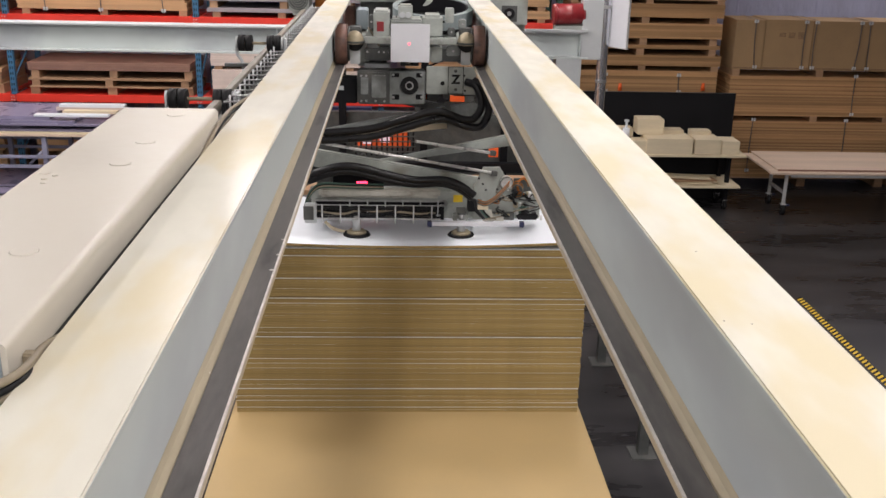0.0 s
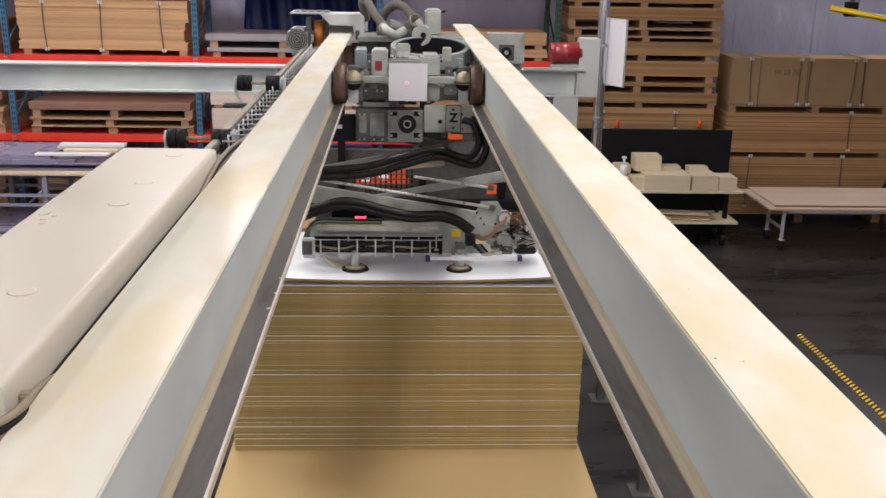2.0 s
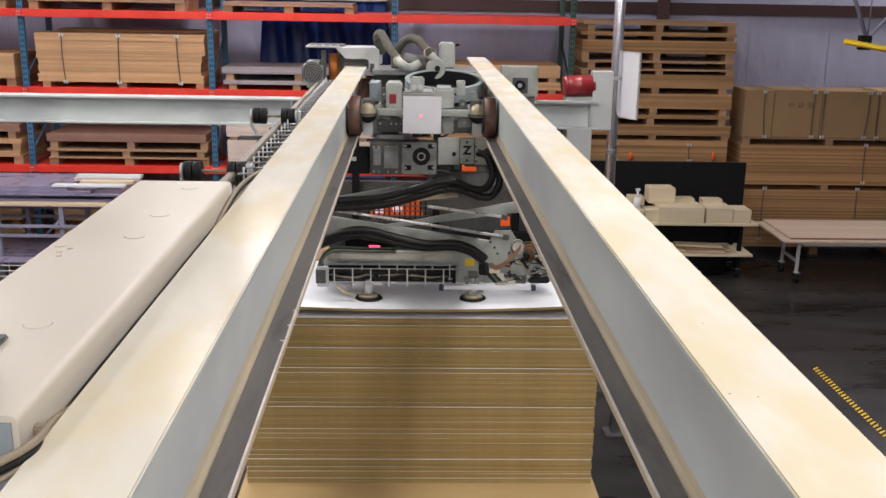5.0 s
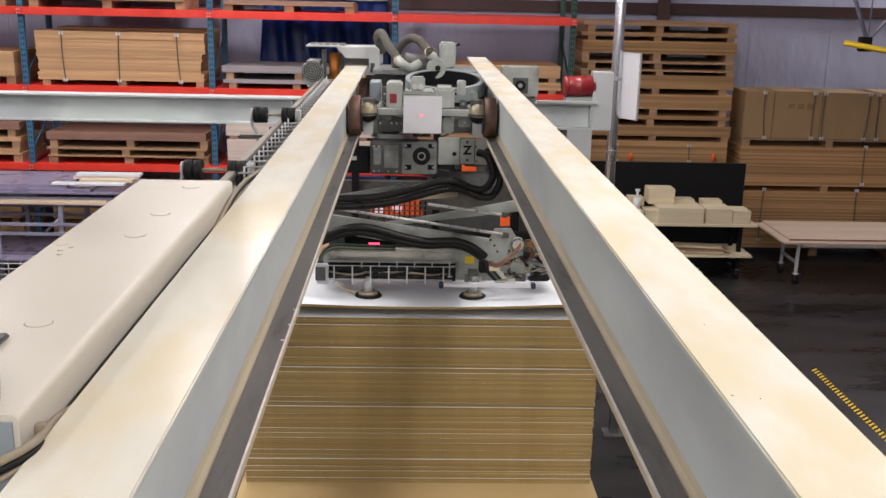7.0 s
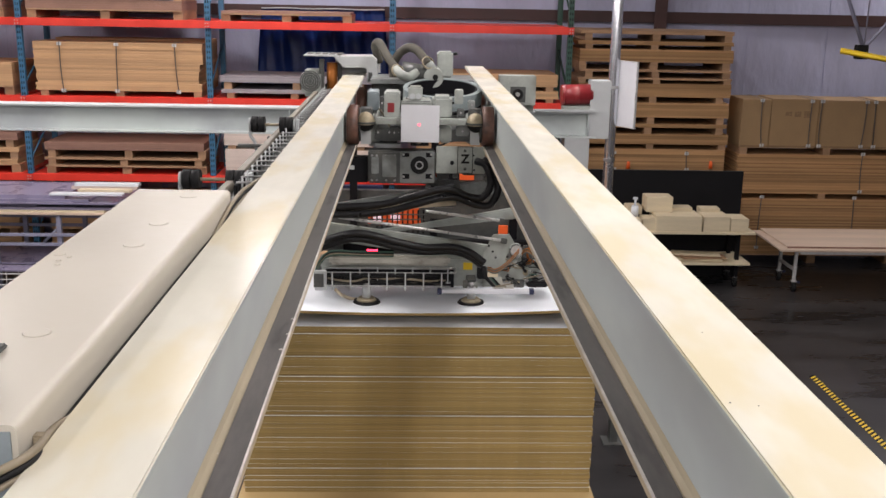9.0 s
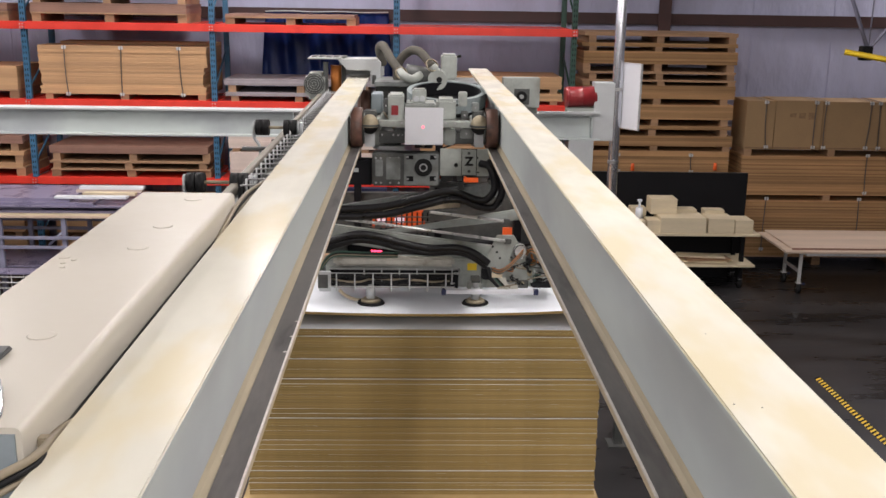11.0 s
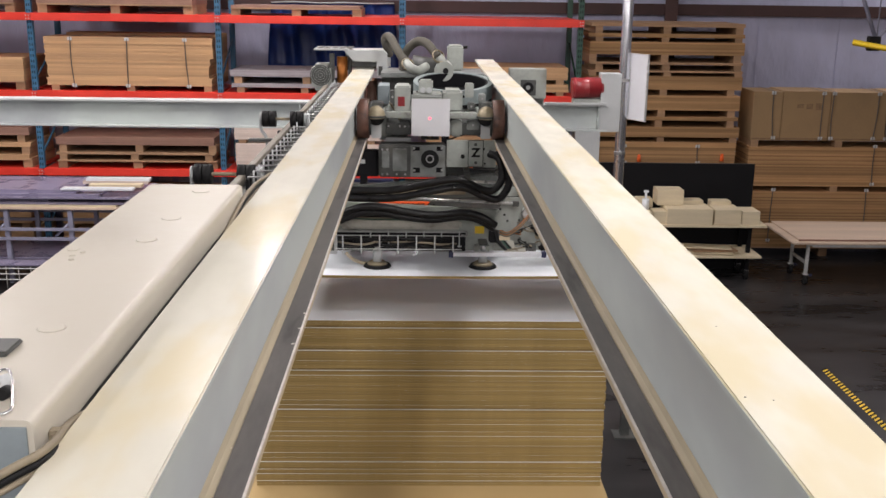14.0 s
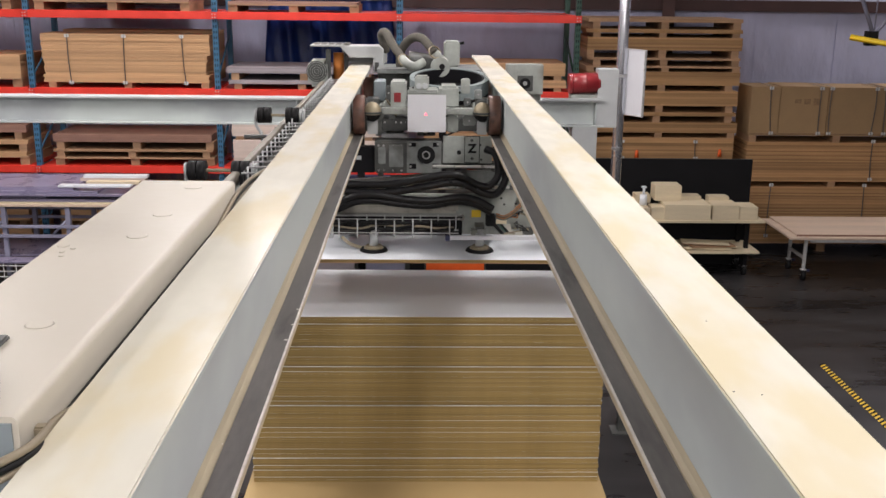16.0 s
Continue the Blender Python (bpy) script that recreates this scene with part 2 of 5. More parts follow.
def prism(pts, y0, y1, bevel=0.0):
    """A plate: the outline pts in x and z, from y0 to y1."""
    bm = bmesh.new()
    a = [bm.verts.new((x, y0, z)) for x, z in pts]
    b = [bm.verts.new((x, y1, z)) for x, z in pts]
    n = len(pts)
    bm.faces.new(a)
    bm.faces.new(b[::-1])
    for i in range(n):
        bm.faces.new((a[i], b[i], b[(i + 1) % n], a[(i + 1) % n]))
    bmesh.ops.recalc_face_normals(bm, faces=bm.faces)
    if bevel:
        bmesh.ops.bevel(bm, geom=list(bm.edges), offset=bevel, segments=2, affect="EDGES", clamp_overlap=True)
    return bm


def mesh_of(name, bm, materials):
    me = bpy.data.meshes.new(name)
    bmesh.ops.recalc_face_normals(bm, faces=bm.faces)
    bm.to_mesh(me)
    bm.free()
    for m in materials if isinstance(materials, (list, tuple)) else [materials]:
        me.materials.append(M[m] if isinstance(m, str) else m)
    return me


def part(name, bm, material, parent, label=""):
    ob = new(name, mesh_of(name, bm, material))
    ob.parent = parent
    return tagged(ob, label) if label else ob


def thing(name, label, category, group="", at=(0, 0, 0)):
    ob = new(name)
    ob.location = at
    return tagged(ob, label, category, group)


def solid(name, bm, material, label, category, group="", at=(0, 0, 0)):
    ob = new(name, mesh_of(name, bm, material))
    ob.location = at
    return tagged(ob, label, category, group)


def setting(name, bm, material, label, category):
    return tagged(new(name, mesh_of(name, bm, material)), label, category, kind="structure")


# ---- the hall ----
setting("floor", slab(HALL_X0, HALL_X1, HALL_Y0, HALL_Y1, -0.2, 0), "floor", "dark grey polished concrete floor with worn sheen", "floor")
T = 0.2
NORTH = setting("wall_north", slab(HALL_X0 - T, HALL_X1 + T, HALL_Y1, HALL_Y1 + T, 0, HALL_Z), "wall", "lilac-white insulated metal hall wall with sagging liner", "wall")
# These walls and the ceiling are out of view, coloured to limit bounce.
setting("wall_south", slab(HALL_X0 - T, HALL_X1 + T, HALL_Y0 - T, HALL_Y0, 0, HALL_Z), "wall_far", "plain grey hall wall out of view, darkened against bounce light", "wall")
setting("wall_west", slab(HALL_X0 - T, HALL_X0, HALL_Y0, HALL_Y1, 0, HALL_Z), "wall_far", "plain grey hall wall out of view, darkened against bounce light", "wall")
setting("wall_east", slab(HALL_X1, HALL_X1 + T, HALL_Y0, HALL_Y1, 0, HALL_Z), "wall_far", "plain grey hall wall out of view, darkened against bounce light", "wall")
setting("ceiling", slab(HALL_X0 - T, HALL_X1 + T, HALL_Y0 - T, HALL_Y1 + T, HALL_Z, HALL_Z + T), "ceiling", "insulated hall ceiling out of view, darkened against bounce light", "ceiling")
for name, z in (("trim_1", 3.3), ("trim_2", 4.9)):
    bm = slab(HALL_X0, HALL_X1, HALL_Y1 - 0.09, HALL_Y1, z, z + 0.03)
    box(bm, HALL_X0, HALL_X1, HALL_Y1 - 0.09, HALL_Y1 - 0.07, z + 0.03, z + 0.16)
    setting(name, bm, "purlin", "dark red-brown steel wall girt", "girt")
for k, x in enumerate((-8.0, 3.62)):
    bm = slab(x - 0.09, x + 0.09, HALL_Y1 - 0.32, HALL_Y1 - 0.3, 0, HALL_Z)
    box(bm, x - 0.008, x + 0.008, HALL_Y1 - 0.3, HALL_Y1 - 0.095, 0, HALL_Z)
    setting("column_%d" % (k + 1), bm, "purlin", "dark red-brown steel hall column", "column")
# wall liner panels with joints
x = HALL_X0
while x < HALL_X1:
    part("lining_panel", slab(x + 0.006, x + 1.19, HALL_Y1 - 0.012, HALL_Y1 - 0.002, 0.0, HALL_Z), "wall", NORTH)
    x += 1.2

# ribbed metal lower down, behind the rack
x = -9.0
while x < 1.8:
    part("wall_rib", slab(x, x + 0.2, HALL_Y1 - 0.035, HALL_Y1 - 0.0125, 0.0, 2.15, 0.006), "palewall", NORTH)
    x += 0.3
# Fixtures are unseen; one hangs over every lamp, the added fill lamps too.
fixture = thing("high_bay_light", "unseen white box-shaped high bay light under the ceiling", "ceiling light", "high bay lights", at=(LAMPS[0][0], LAMPS[0][1], HALL_Z - 0.2))
part("housing", slab(-0.28, 0.28, -0.64, 0.64, -0.1, 0.2, 0.02), "pale", fixture)
part("diffuser", slab(-0.25, 0.25, -0.6, 0.6, -0.13, -0.105), "lamp", fixture)
for x, y in LAMPS[1:]:
    copy_thing(fixture, pose(x, y, HALL_Z - 0.2))


# ---- the feeder's runway: two long I-beams on a cross beam ----
def runway(name, x0, x1, sign, label):
    b = thing(name, label, "steel beam", "runway beams", at=(0, 0, 0))
    xm = (x0 + x1) / 2
    part("top_flange", slab(x0, x1, -3.0, 9.62, 2.9835, 2.99, 0.003), "beamtop", b, "cream top flange with yellow stains")
    part("flange_edge", slab(x0 + 0.001, x1 - 0.001, -3.0, 9.62, 2.975, 2.9835), "beamweb", b, "grey-green flange edge")
    part("web", slab(xm - 0.005, xm + 0.005, -3.0, 9.62, 2.6105, 2.9745), "beamweb", b, "grey-green painted web")
    part("bottom_flange", slab(x0, x1, -3.0, 9.62, 2.59, 2.61, 0.002), "cream", b, "cream bottom flange")
    inner = x1 if sign > 0 else x0
    f = xm + sign * 0.0055
    part("fillet", prism([(f, 2.6105), (f + sign * 0.014, 2.6105), (f + sign * 0.005, 2.628), (f, 2.646)], -3.0, 9.6), "fillet", b, "tan unpainted web fillet")
    a, c = sorted((inner - sign * 0.006, inner - sign * 0.066))
    part("running_strip", slab(a, c, -3.0, 9.6, 2.6105, 2.614), "rail", b, "dark worn wheel track")
    a, c = sorted((inner + sign * 0.0005, inner - sign * 0.0055))
    part("worn_edge", slab(a, c, -3.0, 9.6, 2.6105, 2.616), "edge", b, "bright worn flange edge")
    return b


beam_w = runway("runway_beam", -0.536, -0.36, 1, "long I-beam with yellow-stained cream top and worn wheel track")
beam_e = runway("runway_beam", 0.533, 0.712, -1, "long I-beam with yellow-stained cream top and worn wheel track")


def chip(parent, p, r, material, label):
    part("paint_chip", rod(bmesh.new(), (p[0], p[1], p[2]), (p[0], p[1], p[2] + 0.0006), r, r * 0.8, seg=9), material, parent, label)


for p, r in (((0.550, 1.545, 2.990), 0.0022), ((0.594, 1.532, 2.990), 0.0016), ((0.606, 1.907, 2.990), 0.0016)):
    chip(beam_e, p, r, "machine_dark", "small dark chip in the paint")
for p, r in (((-0.434, 2.118, 2.614), 0.006), ((-0.439, 2.109, 2.614), 0.004), ((-0.368, 2.952, 2.614), 0.006), ((-0.372, 2.814, 2.614), 0.007), ((-0.370, 3.102, 2.614), 0.005)):
    chip(beam_w, p, r, "edge", "pale scuff on the wheel track")

cross = thing("cross_beam", "grey-green steel I-beam carrying the runway ends", "steel beam")
part("top_flange", slab(-9.0, 1.8, 9.44, 9.64, 2.57, 2.588, 0.002), "pale", cross)
part("web", slab(-9.0, 1.8, 9.535, 9.545, 2.353, 2.569), "beamweb", cross)
part("bottom_flange", slab(-9.0, 1.8, 9.44, 9.64, 2.335, 2.352, 0.002), "beamweb", cross)
for x in (-1.12, 1.72):
    part("stiffener", slab(x - 0.005, x + 0.005, 9.445, 9.533, 2.353, 2.569), "beamweb", cross)
    for z in (2.4, 2.5):
        part("bolt", rod(bmesh.new(), (x + 0.06, 9.533, z), (x + 0.06, 9.51, z), 0.014, seg=6), "steel", cross)
for x in (-6.0, 1.62):
    part("leg", slab(x - 0.12, x + 0.12, 9.44, 9.64, 0.021, 2.334, 0.006), "pale", cross)
    part("foot_plate", slab(x - 0.18, x + 0.18, 9.38, 9.7, 0.0, 0.02), "machine", cross)


rear_cross = thing("cross_beam", "grey-green steel I-beam carrying the near runway ends", "steel beam")
part("top_flange", slab(-1.3, 1.5, -2.95, -2.75, 2.57, 2.588, 0.002), "pale", rear_cross)
part("web", slab(-1.3, 1.5, -2.855, -2.845, 2.353, 2.569), "beamweb", rear_cross)
part("bottom_flange", slab(-1.3, 1.5, -2.95, -2.75, 2.335, 2.352, 0.002), "beamweb", rear_cross)
for x in (-1.15, 1.35):
    part("leg", slab(x - 0.12, x + 0.12, -2.95, -2.75, 0.021, 2.334, 0.006), "machine", rear_cross)
    part("foot_plate", slab(x - 0.18, x + 0.18, -3.0, -2.7, 0.0, 0.02), "machine", rear_cross)


# ---- the board stack on its carrier ----
SX0, SX1, SY0, SY1, SZ0, TH = -1.115, 1.305, 6.36, 7.50, 0.262, 0.018
N_PANELS = 68
base = thing("roller_conveyor", "low dark steel roller conveyor under the board stack", "conveyor")
for x in (-1.02, 1.2):
    part("side_rail", slab(x - 0.03, x + 0.03, 1.6, 8.2, 0.08, 0.2, 0.004), "machine_dark", base)
for k in range(7):
    for x in (-1.02, 1.2):
        part("leg", slab(x - 0.025, x + 0.025, 1.7 + k, 1.75 + k, 0.0, 0.0795), "machine_dark", base)
for k in range(33):
    y = 1.75 + 0.195 * k
    part("roller", rod(bmesh.new(), (-0.985, y, 0.198), (1.165, y, 0.198), 0.03, seg=10), "steel", base)
solid("carrier_board", slab(-1.15, 1.33, 3.75, 7.75, 0.229, 0.25, 0.003), "carrier", "plain brown carrier board lying under the stack", "board")

random.seed(5)
# boards set back, and boards turned a little, show the white face of the one below
lines = {65: 0.015, 56: 0.015, 48: 0.013, 46: 0.007, 32: 0.014, 21: 0.005, 10: 0.014, 5: 0.006, 2: 0.006}
turned = {61: 0.1, 52: -0.07, 44: 0.06, 40: 0.05, 36: -0.11, 34: -0.12, 28: 0.08, 26: 0.14, 23: -0.16, 19: -0.12, 17: 0.08, 14: -0.16, 12: -0.09, 7: -0.14, 4: 0.12, 3: -0.15}
for k in range(N_PANELS):
    bm = bmesh.new()
    box(bm, SX0, SX1, SY0, SY1, 0.0001, TH - 0.0003, 0, 0)
    box(bm, SX0 + 0.0008, SX1 - 0.0008, SY0 + 0.0008, SY1 - 0.0008, TH - 0.0003, TH, 0, 1)
    if k == 0:
        panel_mesh = mesh_of("board", bm, ["mdf_edge", "melamine"])
    else:
        bm.free()
    o = new("board", panel_mesh)
    shift = lines.get(k, random.uniform(0.0, 0.0009))
    o.location = (random.uniform(-0.004, 0.004), shift, 0.25 + TH * k)
    a = radians(turned.get(k, random.uniform(-0.015, 0.015)))
    o.rotation_euler = (0, 0, a)
    o.location = (o.location.x + a * 6.97, o.location.y - a * 0.095 + abs(a) * 0.8, o.location.z)
    tagged(o, "white-faced board with raw brown edges in a stack", "board", "stacked boards")
STACK_TOP = 0.25 + TH * N_PANELS

# the bowed board that the suction cups lift, in strips that flatten out as it comes free
NX = 10
STRIP = (SX1 - SX0) / NX
lifted = thing("lifted_board", "bowed white-faced board held by suction cups", "board", at=(0, 0, STACK_TOP))
STRIPS = []
for i in range(NX):
    bm = bmesh.new()
    box(bm, 0, STRIP, SY0, SY1, 0.0, TH - 0.0006, 0, 0)
    box(bm, 0, STRIP, SY0 + 0.0005, SY1 - 0.0005, TH - 0.0006, TH, 0, 1)
    STRIPS.append(part("strip", bm, ["mdf_edge", "melamine"], lifted))


# ---- the off-white hood beside the runway ----
def rounded_bar(x0, x1, y0, y1, z0, z1, r, seg=5):
    pts = [(x0, z0), (x1, z0)]
    for cx, a0 in ((x1 - r, 0), (x0 + r, 90)):
        pts += [(cx + r * math.cos(radians(a0 + 90 * i / seg)), z1 - r + r * math.sin(radians(a0 + 90 * i / seg))) for i in range(seg + 1)]
    return prism(pts, y0, y1)


hood = thing("machine_hood", "long off-white sheet metal hood with round plugs", "machine cover")
part("cover", rounded_bar(-0.85, -0.556, 1.335, 3.095, 2.97, 3.04, 0.013, 6), "hood", hood)
# Case is near-black and set back, putting the gap's shade into its colour.
part("case", slab(-0.83, -0.60, 1.34, 3.09, 2.70, 2.9695), "machine_dark", hood, "recessed case, near-black for gap shade")
part("end_plate", slab(-0.845, -0.565, 1.331, 1.3345, 2.705, 3.03), "bluegrey_light", hood, "blue-grey end plate")
for x, y, r in ((-0.669, 1.733, 0.026), (-0.669, 2.387, 0.026), (-0.665, 2.622, 0.026), (-0.663, 2.99, 0.026), (-0.815, 2.29, 0.014)):
    part("plug", rod(bmesh.new(), (x, y, 3.0402), (x, y, 3.0414), r, r * 0.86, seg=28), "hood", hood, "round painted blanking plug")
for x, y in ((-0.80, 2.235), (-0.785, 2.265), (-0.79, 2.2)):
    part("bolt", rod(bmesh.new(), (x, y, 3.0402), (x, y, 3.0425), 0.007, 0.005, seg=10), "hood", hood)
for y in (1.5, 2.9):
    part("bracket", slab(-0.8, -0.5, y, y + 0.08, 2.57, 2.5895), "machine_dark", hood)
    part("bracket_post", slab(-0.8, -0.6, y, y + 0.08, 2.59, 2.6995), "machine_dark", hood)
part("latch", slab(-0.85, (-0.690, 1.621, 3.040)[0], (-0.675, 1.583, 3.040)[1], (-0.703, 1.654, 3.040)[1], 3.0402, 3.05, 0.003), "machine_dark", hood, "dark hinge plate")


# ---- pallet rack ----
RY = 13.4
POSTS = (-9.95, -7.51, -5.07, -2.63, -0.22, 2.14)
LEVELS = (1.2, 2.24, 3.24)
rack = thing("pallet_rack", "tall pallet rack with orange-red beams and blue posts", "pallet rack")


def rack_post(x, mt):
    for y in (RY, RY + 1.0):
        bm = slab(x - 0.035, x + 0.035, y - 0.002, y + 0.06, 0, 4.4)
        part("post", bm, mt, rack, "perforated rack post")
    bm = bmesh.new()
    for k in range(60):
        z = 0.1 + k * 0.072
        box(bm, x - 0.021, x - 0.008, RY - 0.0045, RY - 0.0025, z, z + 0.034)
        box(bm, x + 0.008, x + 0.021, RY - 0.0045, RY - 0.0025, z, z + 0.034)
    tagged(part("punched_strip", bm, "blackpanel", rack, "rows of dark post slots"), kind="stuff")
    for k in range(4):
        part("brace", rod(bmesh.new(), (x, RY + 0.06, 0.4 + k), (x, RY + 1.0, 0.9 + k), 0.014, seg=6), mt, rack)


for k, x in enumerate(POSTS):
    rack_post(x, "green" if k == 5 else "blue")
for z in LEVELS:
    for y, nm in ((RY - 0.05, "beam"), (RY + 1.01, "beam")):
        for a, b in zip(POSTS, POSTS[1:]):
            part(nm, slab(a + 0.037, b - 0.037, y, y + 0.045, z - 0.1 + 0.02, z + 0.02, 0.005), "red", rack, "orange-red rack beam")
    for x in POSTS:
        part("clip", slab(x - 0.036, x + 0.036, RY - 0.058, RY - 0.0515, z - 0.075, z + 0.015, 0.002), "red", rack, "orange-red beam clip")
        for dx in (-0.018, 0.016):
            for dz in (-0.055, -0.015):
                part("rivet", rod(bmesh.new(), (x + dx, RY - 0.059, z + dz), (x + dx, RY - 0.0635, z + dz), 0.009, 0.007, seg=8), "zinc", rack)
    for a, b in zip(POSTS, POSTS[1:]):
        part("deck", slab(a + 0.04, b - 0.04, RY + 0.0, RY + 1.0, z + 0.0, z + 0.018), "red", rack, "orange-red rack deck")


# ---- loads ----
def pallet_load(name, label, x0, x1, z0, layers, category="board stack", y0=RY - 0.02, depth=0.95, straps=0, edge_jitter=0.012, group="", strap_from=0.03, cuts=(0.0, 1.0), board=0.03, strap_at=()):
    """Boards in layers: rows (kind, height): a slatted pallet base, a gap with blocks, or a tier of boards."""
    t = thing(name, label, category, group)
    z = z0
    for kind, hgt in layers:
        if kind == "pallet":
            for s in np.linspace(x0 + 0.06, x1 - 0.06, 3):
                part("block", slab(s - 0.06, s + 0.06, y0 + 0.03, y0 + depth - 0.03, z, z + hgt - 0.0185), "wood", t)
            part("deck_board", slab(x0, x1, y0, y0 + depth, z + hgt - 0.018, z + hgt), "wood", t)
        elif kind == "gap":
            for s in np.linspace(x0 + 0.1, x1 - 0.1, 3):
                s += random.uniform(-0.05, 0.05)
                part("block", slab(s - 0.05, s + 0.05, y0 + 0.02, y0 + depth - 0.03, z, z + hgt), "wood", t)
        else:
            if kind == "carton":
                for k, (u, v) in enumerate(zip(cuts, cuts[1:])):
                    xa, xb, front = x0 + (x1 - x0) * u + 0.004, x0 + (x1 - x0) * v - 0.004, y0 + random.uniform(0, 0.02)
                    c = part("carton", slab(xa, xb, front, y0 + depth, z + 0.0005, z + hgt - random.uniform(0, 0.015), 0.006), "card", t)
                    part("carton_seam", slab(xa + 0.01, xb - 0.01, front - 0.002, front - 0.0005, z + hgt * 0.02, z + hgt * 0.05), "cardmark", c, "taped lower seam")
                    if k == 1:
                        for i in range(3):
                            part("carton_mark", slab(xa + 0.2 + 0.13 * i, xa + 0.29 + 0.13 * i, front - 0.002, front - 0.0005, z + hgt * (0.66 - 0.02 * i), z + hgt * (0.74 + 0.01 * i)), "cardmark", c, "faded printed mark")
                z += hgt
                continue
            n = max(1, round(hgt / board))
            ta, tb = (random.uniform(-edge_jitter, edge_jitter) * 2 for _ in range(2))
            for k in range(n):
                j, w = random.uniform(0, edge_jitter * 0.6), ta + random.uniform(-edge_jitter, edge_jitter) * 0.4
                e = tb + random.uniform(-edge_jitter, edge_jitter) * 0.4
                part("board", slab(x0 + w, x1 + e, y0 + j, y0 + depth, z + hgt * k / n + 0.0005, z + hgt * (k + 1) / n - 0.0005), kind, t)
        z += hgt
    spans = [((k + 0.5) / straps, strap_from, 0) for k in range(straps)] + list(strap_at)
    for u, lo, hi in spans:
        s = x0 + (x1 - x0) * u + (random.uniform(-0.03, 0.03) if straps else 0)
        a, b = z0 + lo, z0 + hi if hi else z + 0.004
        lean = random.uniform(-0.03, 0.05)
        bend = random.uniform(-0.012, 0.012)
        pts = spline([Vector((s + lean, y0 - 0.009, a)), Vector((s + lean * 0.4 + bend, y0 - 0.009, (a + b) / 2)), Vector((s, y0 - 0.009, b))], 5)
        part("strap", tube(bmesh.new(), pts, 0.0065, 6), "strap", t, "dark steel strap")
        if not hi:
            part("strap", slab(s - 0.008, s + 0.008, y0 - 0.006, y0 + depth, b - 0.003, b), "strap", t)
        for e, zz in ((s, b - 0.05), (s + lean, a + 0.02)):
            for dx in (-0.03, 0.004):
                part("strap_seal", slab(e + dx, e + dx + 0.026, y0 - 0.02, y0 - 0.0165, zz, zz + 0.042), "zinc", t, "bright strap seal")
    return t


random.seed(11)
L = [z + 0.0185 for z in LEVELS]
pallet_load("board_bundle", "strapped bundle of tan boards on a rack shelf", -4.9, -2.74, L[1], [("gap", 0.07), ("mdf", 0.1), ("mdf", 0.17), ("mdf", 0.09), ("mdf", 0.27)], straps=3, y0=RY + 0.0, depth=0.5, edge_jitter=0.018, board=0.03)
pallet_load("board_bundle", "taller bundle of tan boards behind the strapped one", -4.8, -2.7, L[1], [("gap", 0.07), ("mdf", 0.66)], y0=RY + 0.53, depth=0.42, board=0.045)
pallet_load("board_bundle", "low stack of tan boards on a rack shelf", -7.4, -5.2, L[1], [("pallet", 0.12), ("mdf", 0.3)], straps=2)
pallet_load("board_stack", "few mauve-grey boards on a rack shelf pallet", -2.5, -0.5, L[1], [("gap", 0.07), ("greyboard", 0.05), ("gap", 0.09), ("greyboard", 0.08)])
pallet_load("board_stack", "stack of yellowish boards with gaps on a shelf", 0.0, 2.0, L[1], [("gap", 0.05), ("mdf", 0.1), ("gap", 0.06), ("mdf", 0.16)])
pallet_load("board_stack", "red-brown boards on two pallets on a shelf", -4.85, -2.72, L[0], [("pallet", 0.11), ("gap", 0.08), ("wood", 0.03), ("gap", 0.1), ("redbrown", 0.1)])
pallet_load("board_stack", "several pallets of tan boards on a shelf", -7.4, -5.2, L[0], [("pallet", 0.12), ("mdf", 0.06), ("gap", 0.1), ("mdf", 0.06), ("gap", 0.1), ("redbrown", 0.1)])
pallet_load("board_stack", "pale cartons with boards between on a shelf", -2.45, -0.5, L[0], [("gap", 0.06), ("blush", 0.30), ("gap", 0.05), ("blush", 0.16)])
pallet_load("board_stack", "tan boards on a rack shelf", 0.1, 2.0, L[0], [("gap", 0.06), ("mdf", 0.4)])
pallet_load("board_stack", "wooden pallet with thin red-brown boards", -7.2, -5.25, L[2], [("pallet", 0.12), ("redbrown", 0.1)])
pallet_load("board_stack", "wooden pallet with red-brown boards on top shelf", -4.95, -2.95, L[2], [("pallet", 0.12), ("redbrown", 0.12), ("gap", 0.1), ("mdf", 0.2)])
pallet_load("board_stack", "thin boards on a wooden pallet on top shelf", -2.45, -0.75, L[2], [("pallet", 0.1), ("redbrown", 0.03)])
for x0, x1 in ((-7.3, -5.3), (-4.9, -2.8), (-2.4, -0.4)):
    pallet_load("board_stack", "tan boards stacked on the floor under the rack", x0, x1, 0.0, [("pallet", 0.13), ("mdf", 0.2), ("gap", 0.09), ("mdf", 0.2), ("gap", 0.08), ("mdf", 0.15)], y0=RY + 0.1, depth=0.85)

PY = 13.6
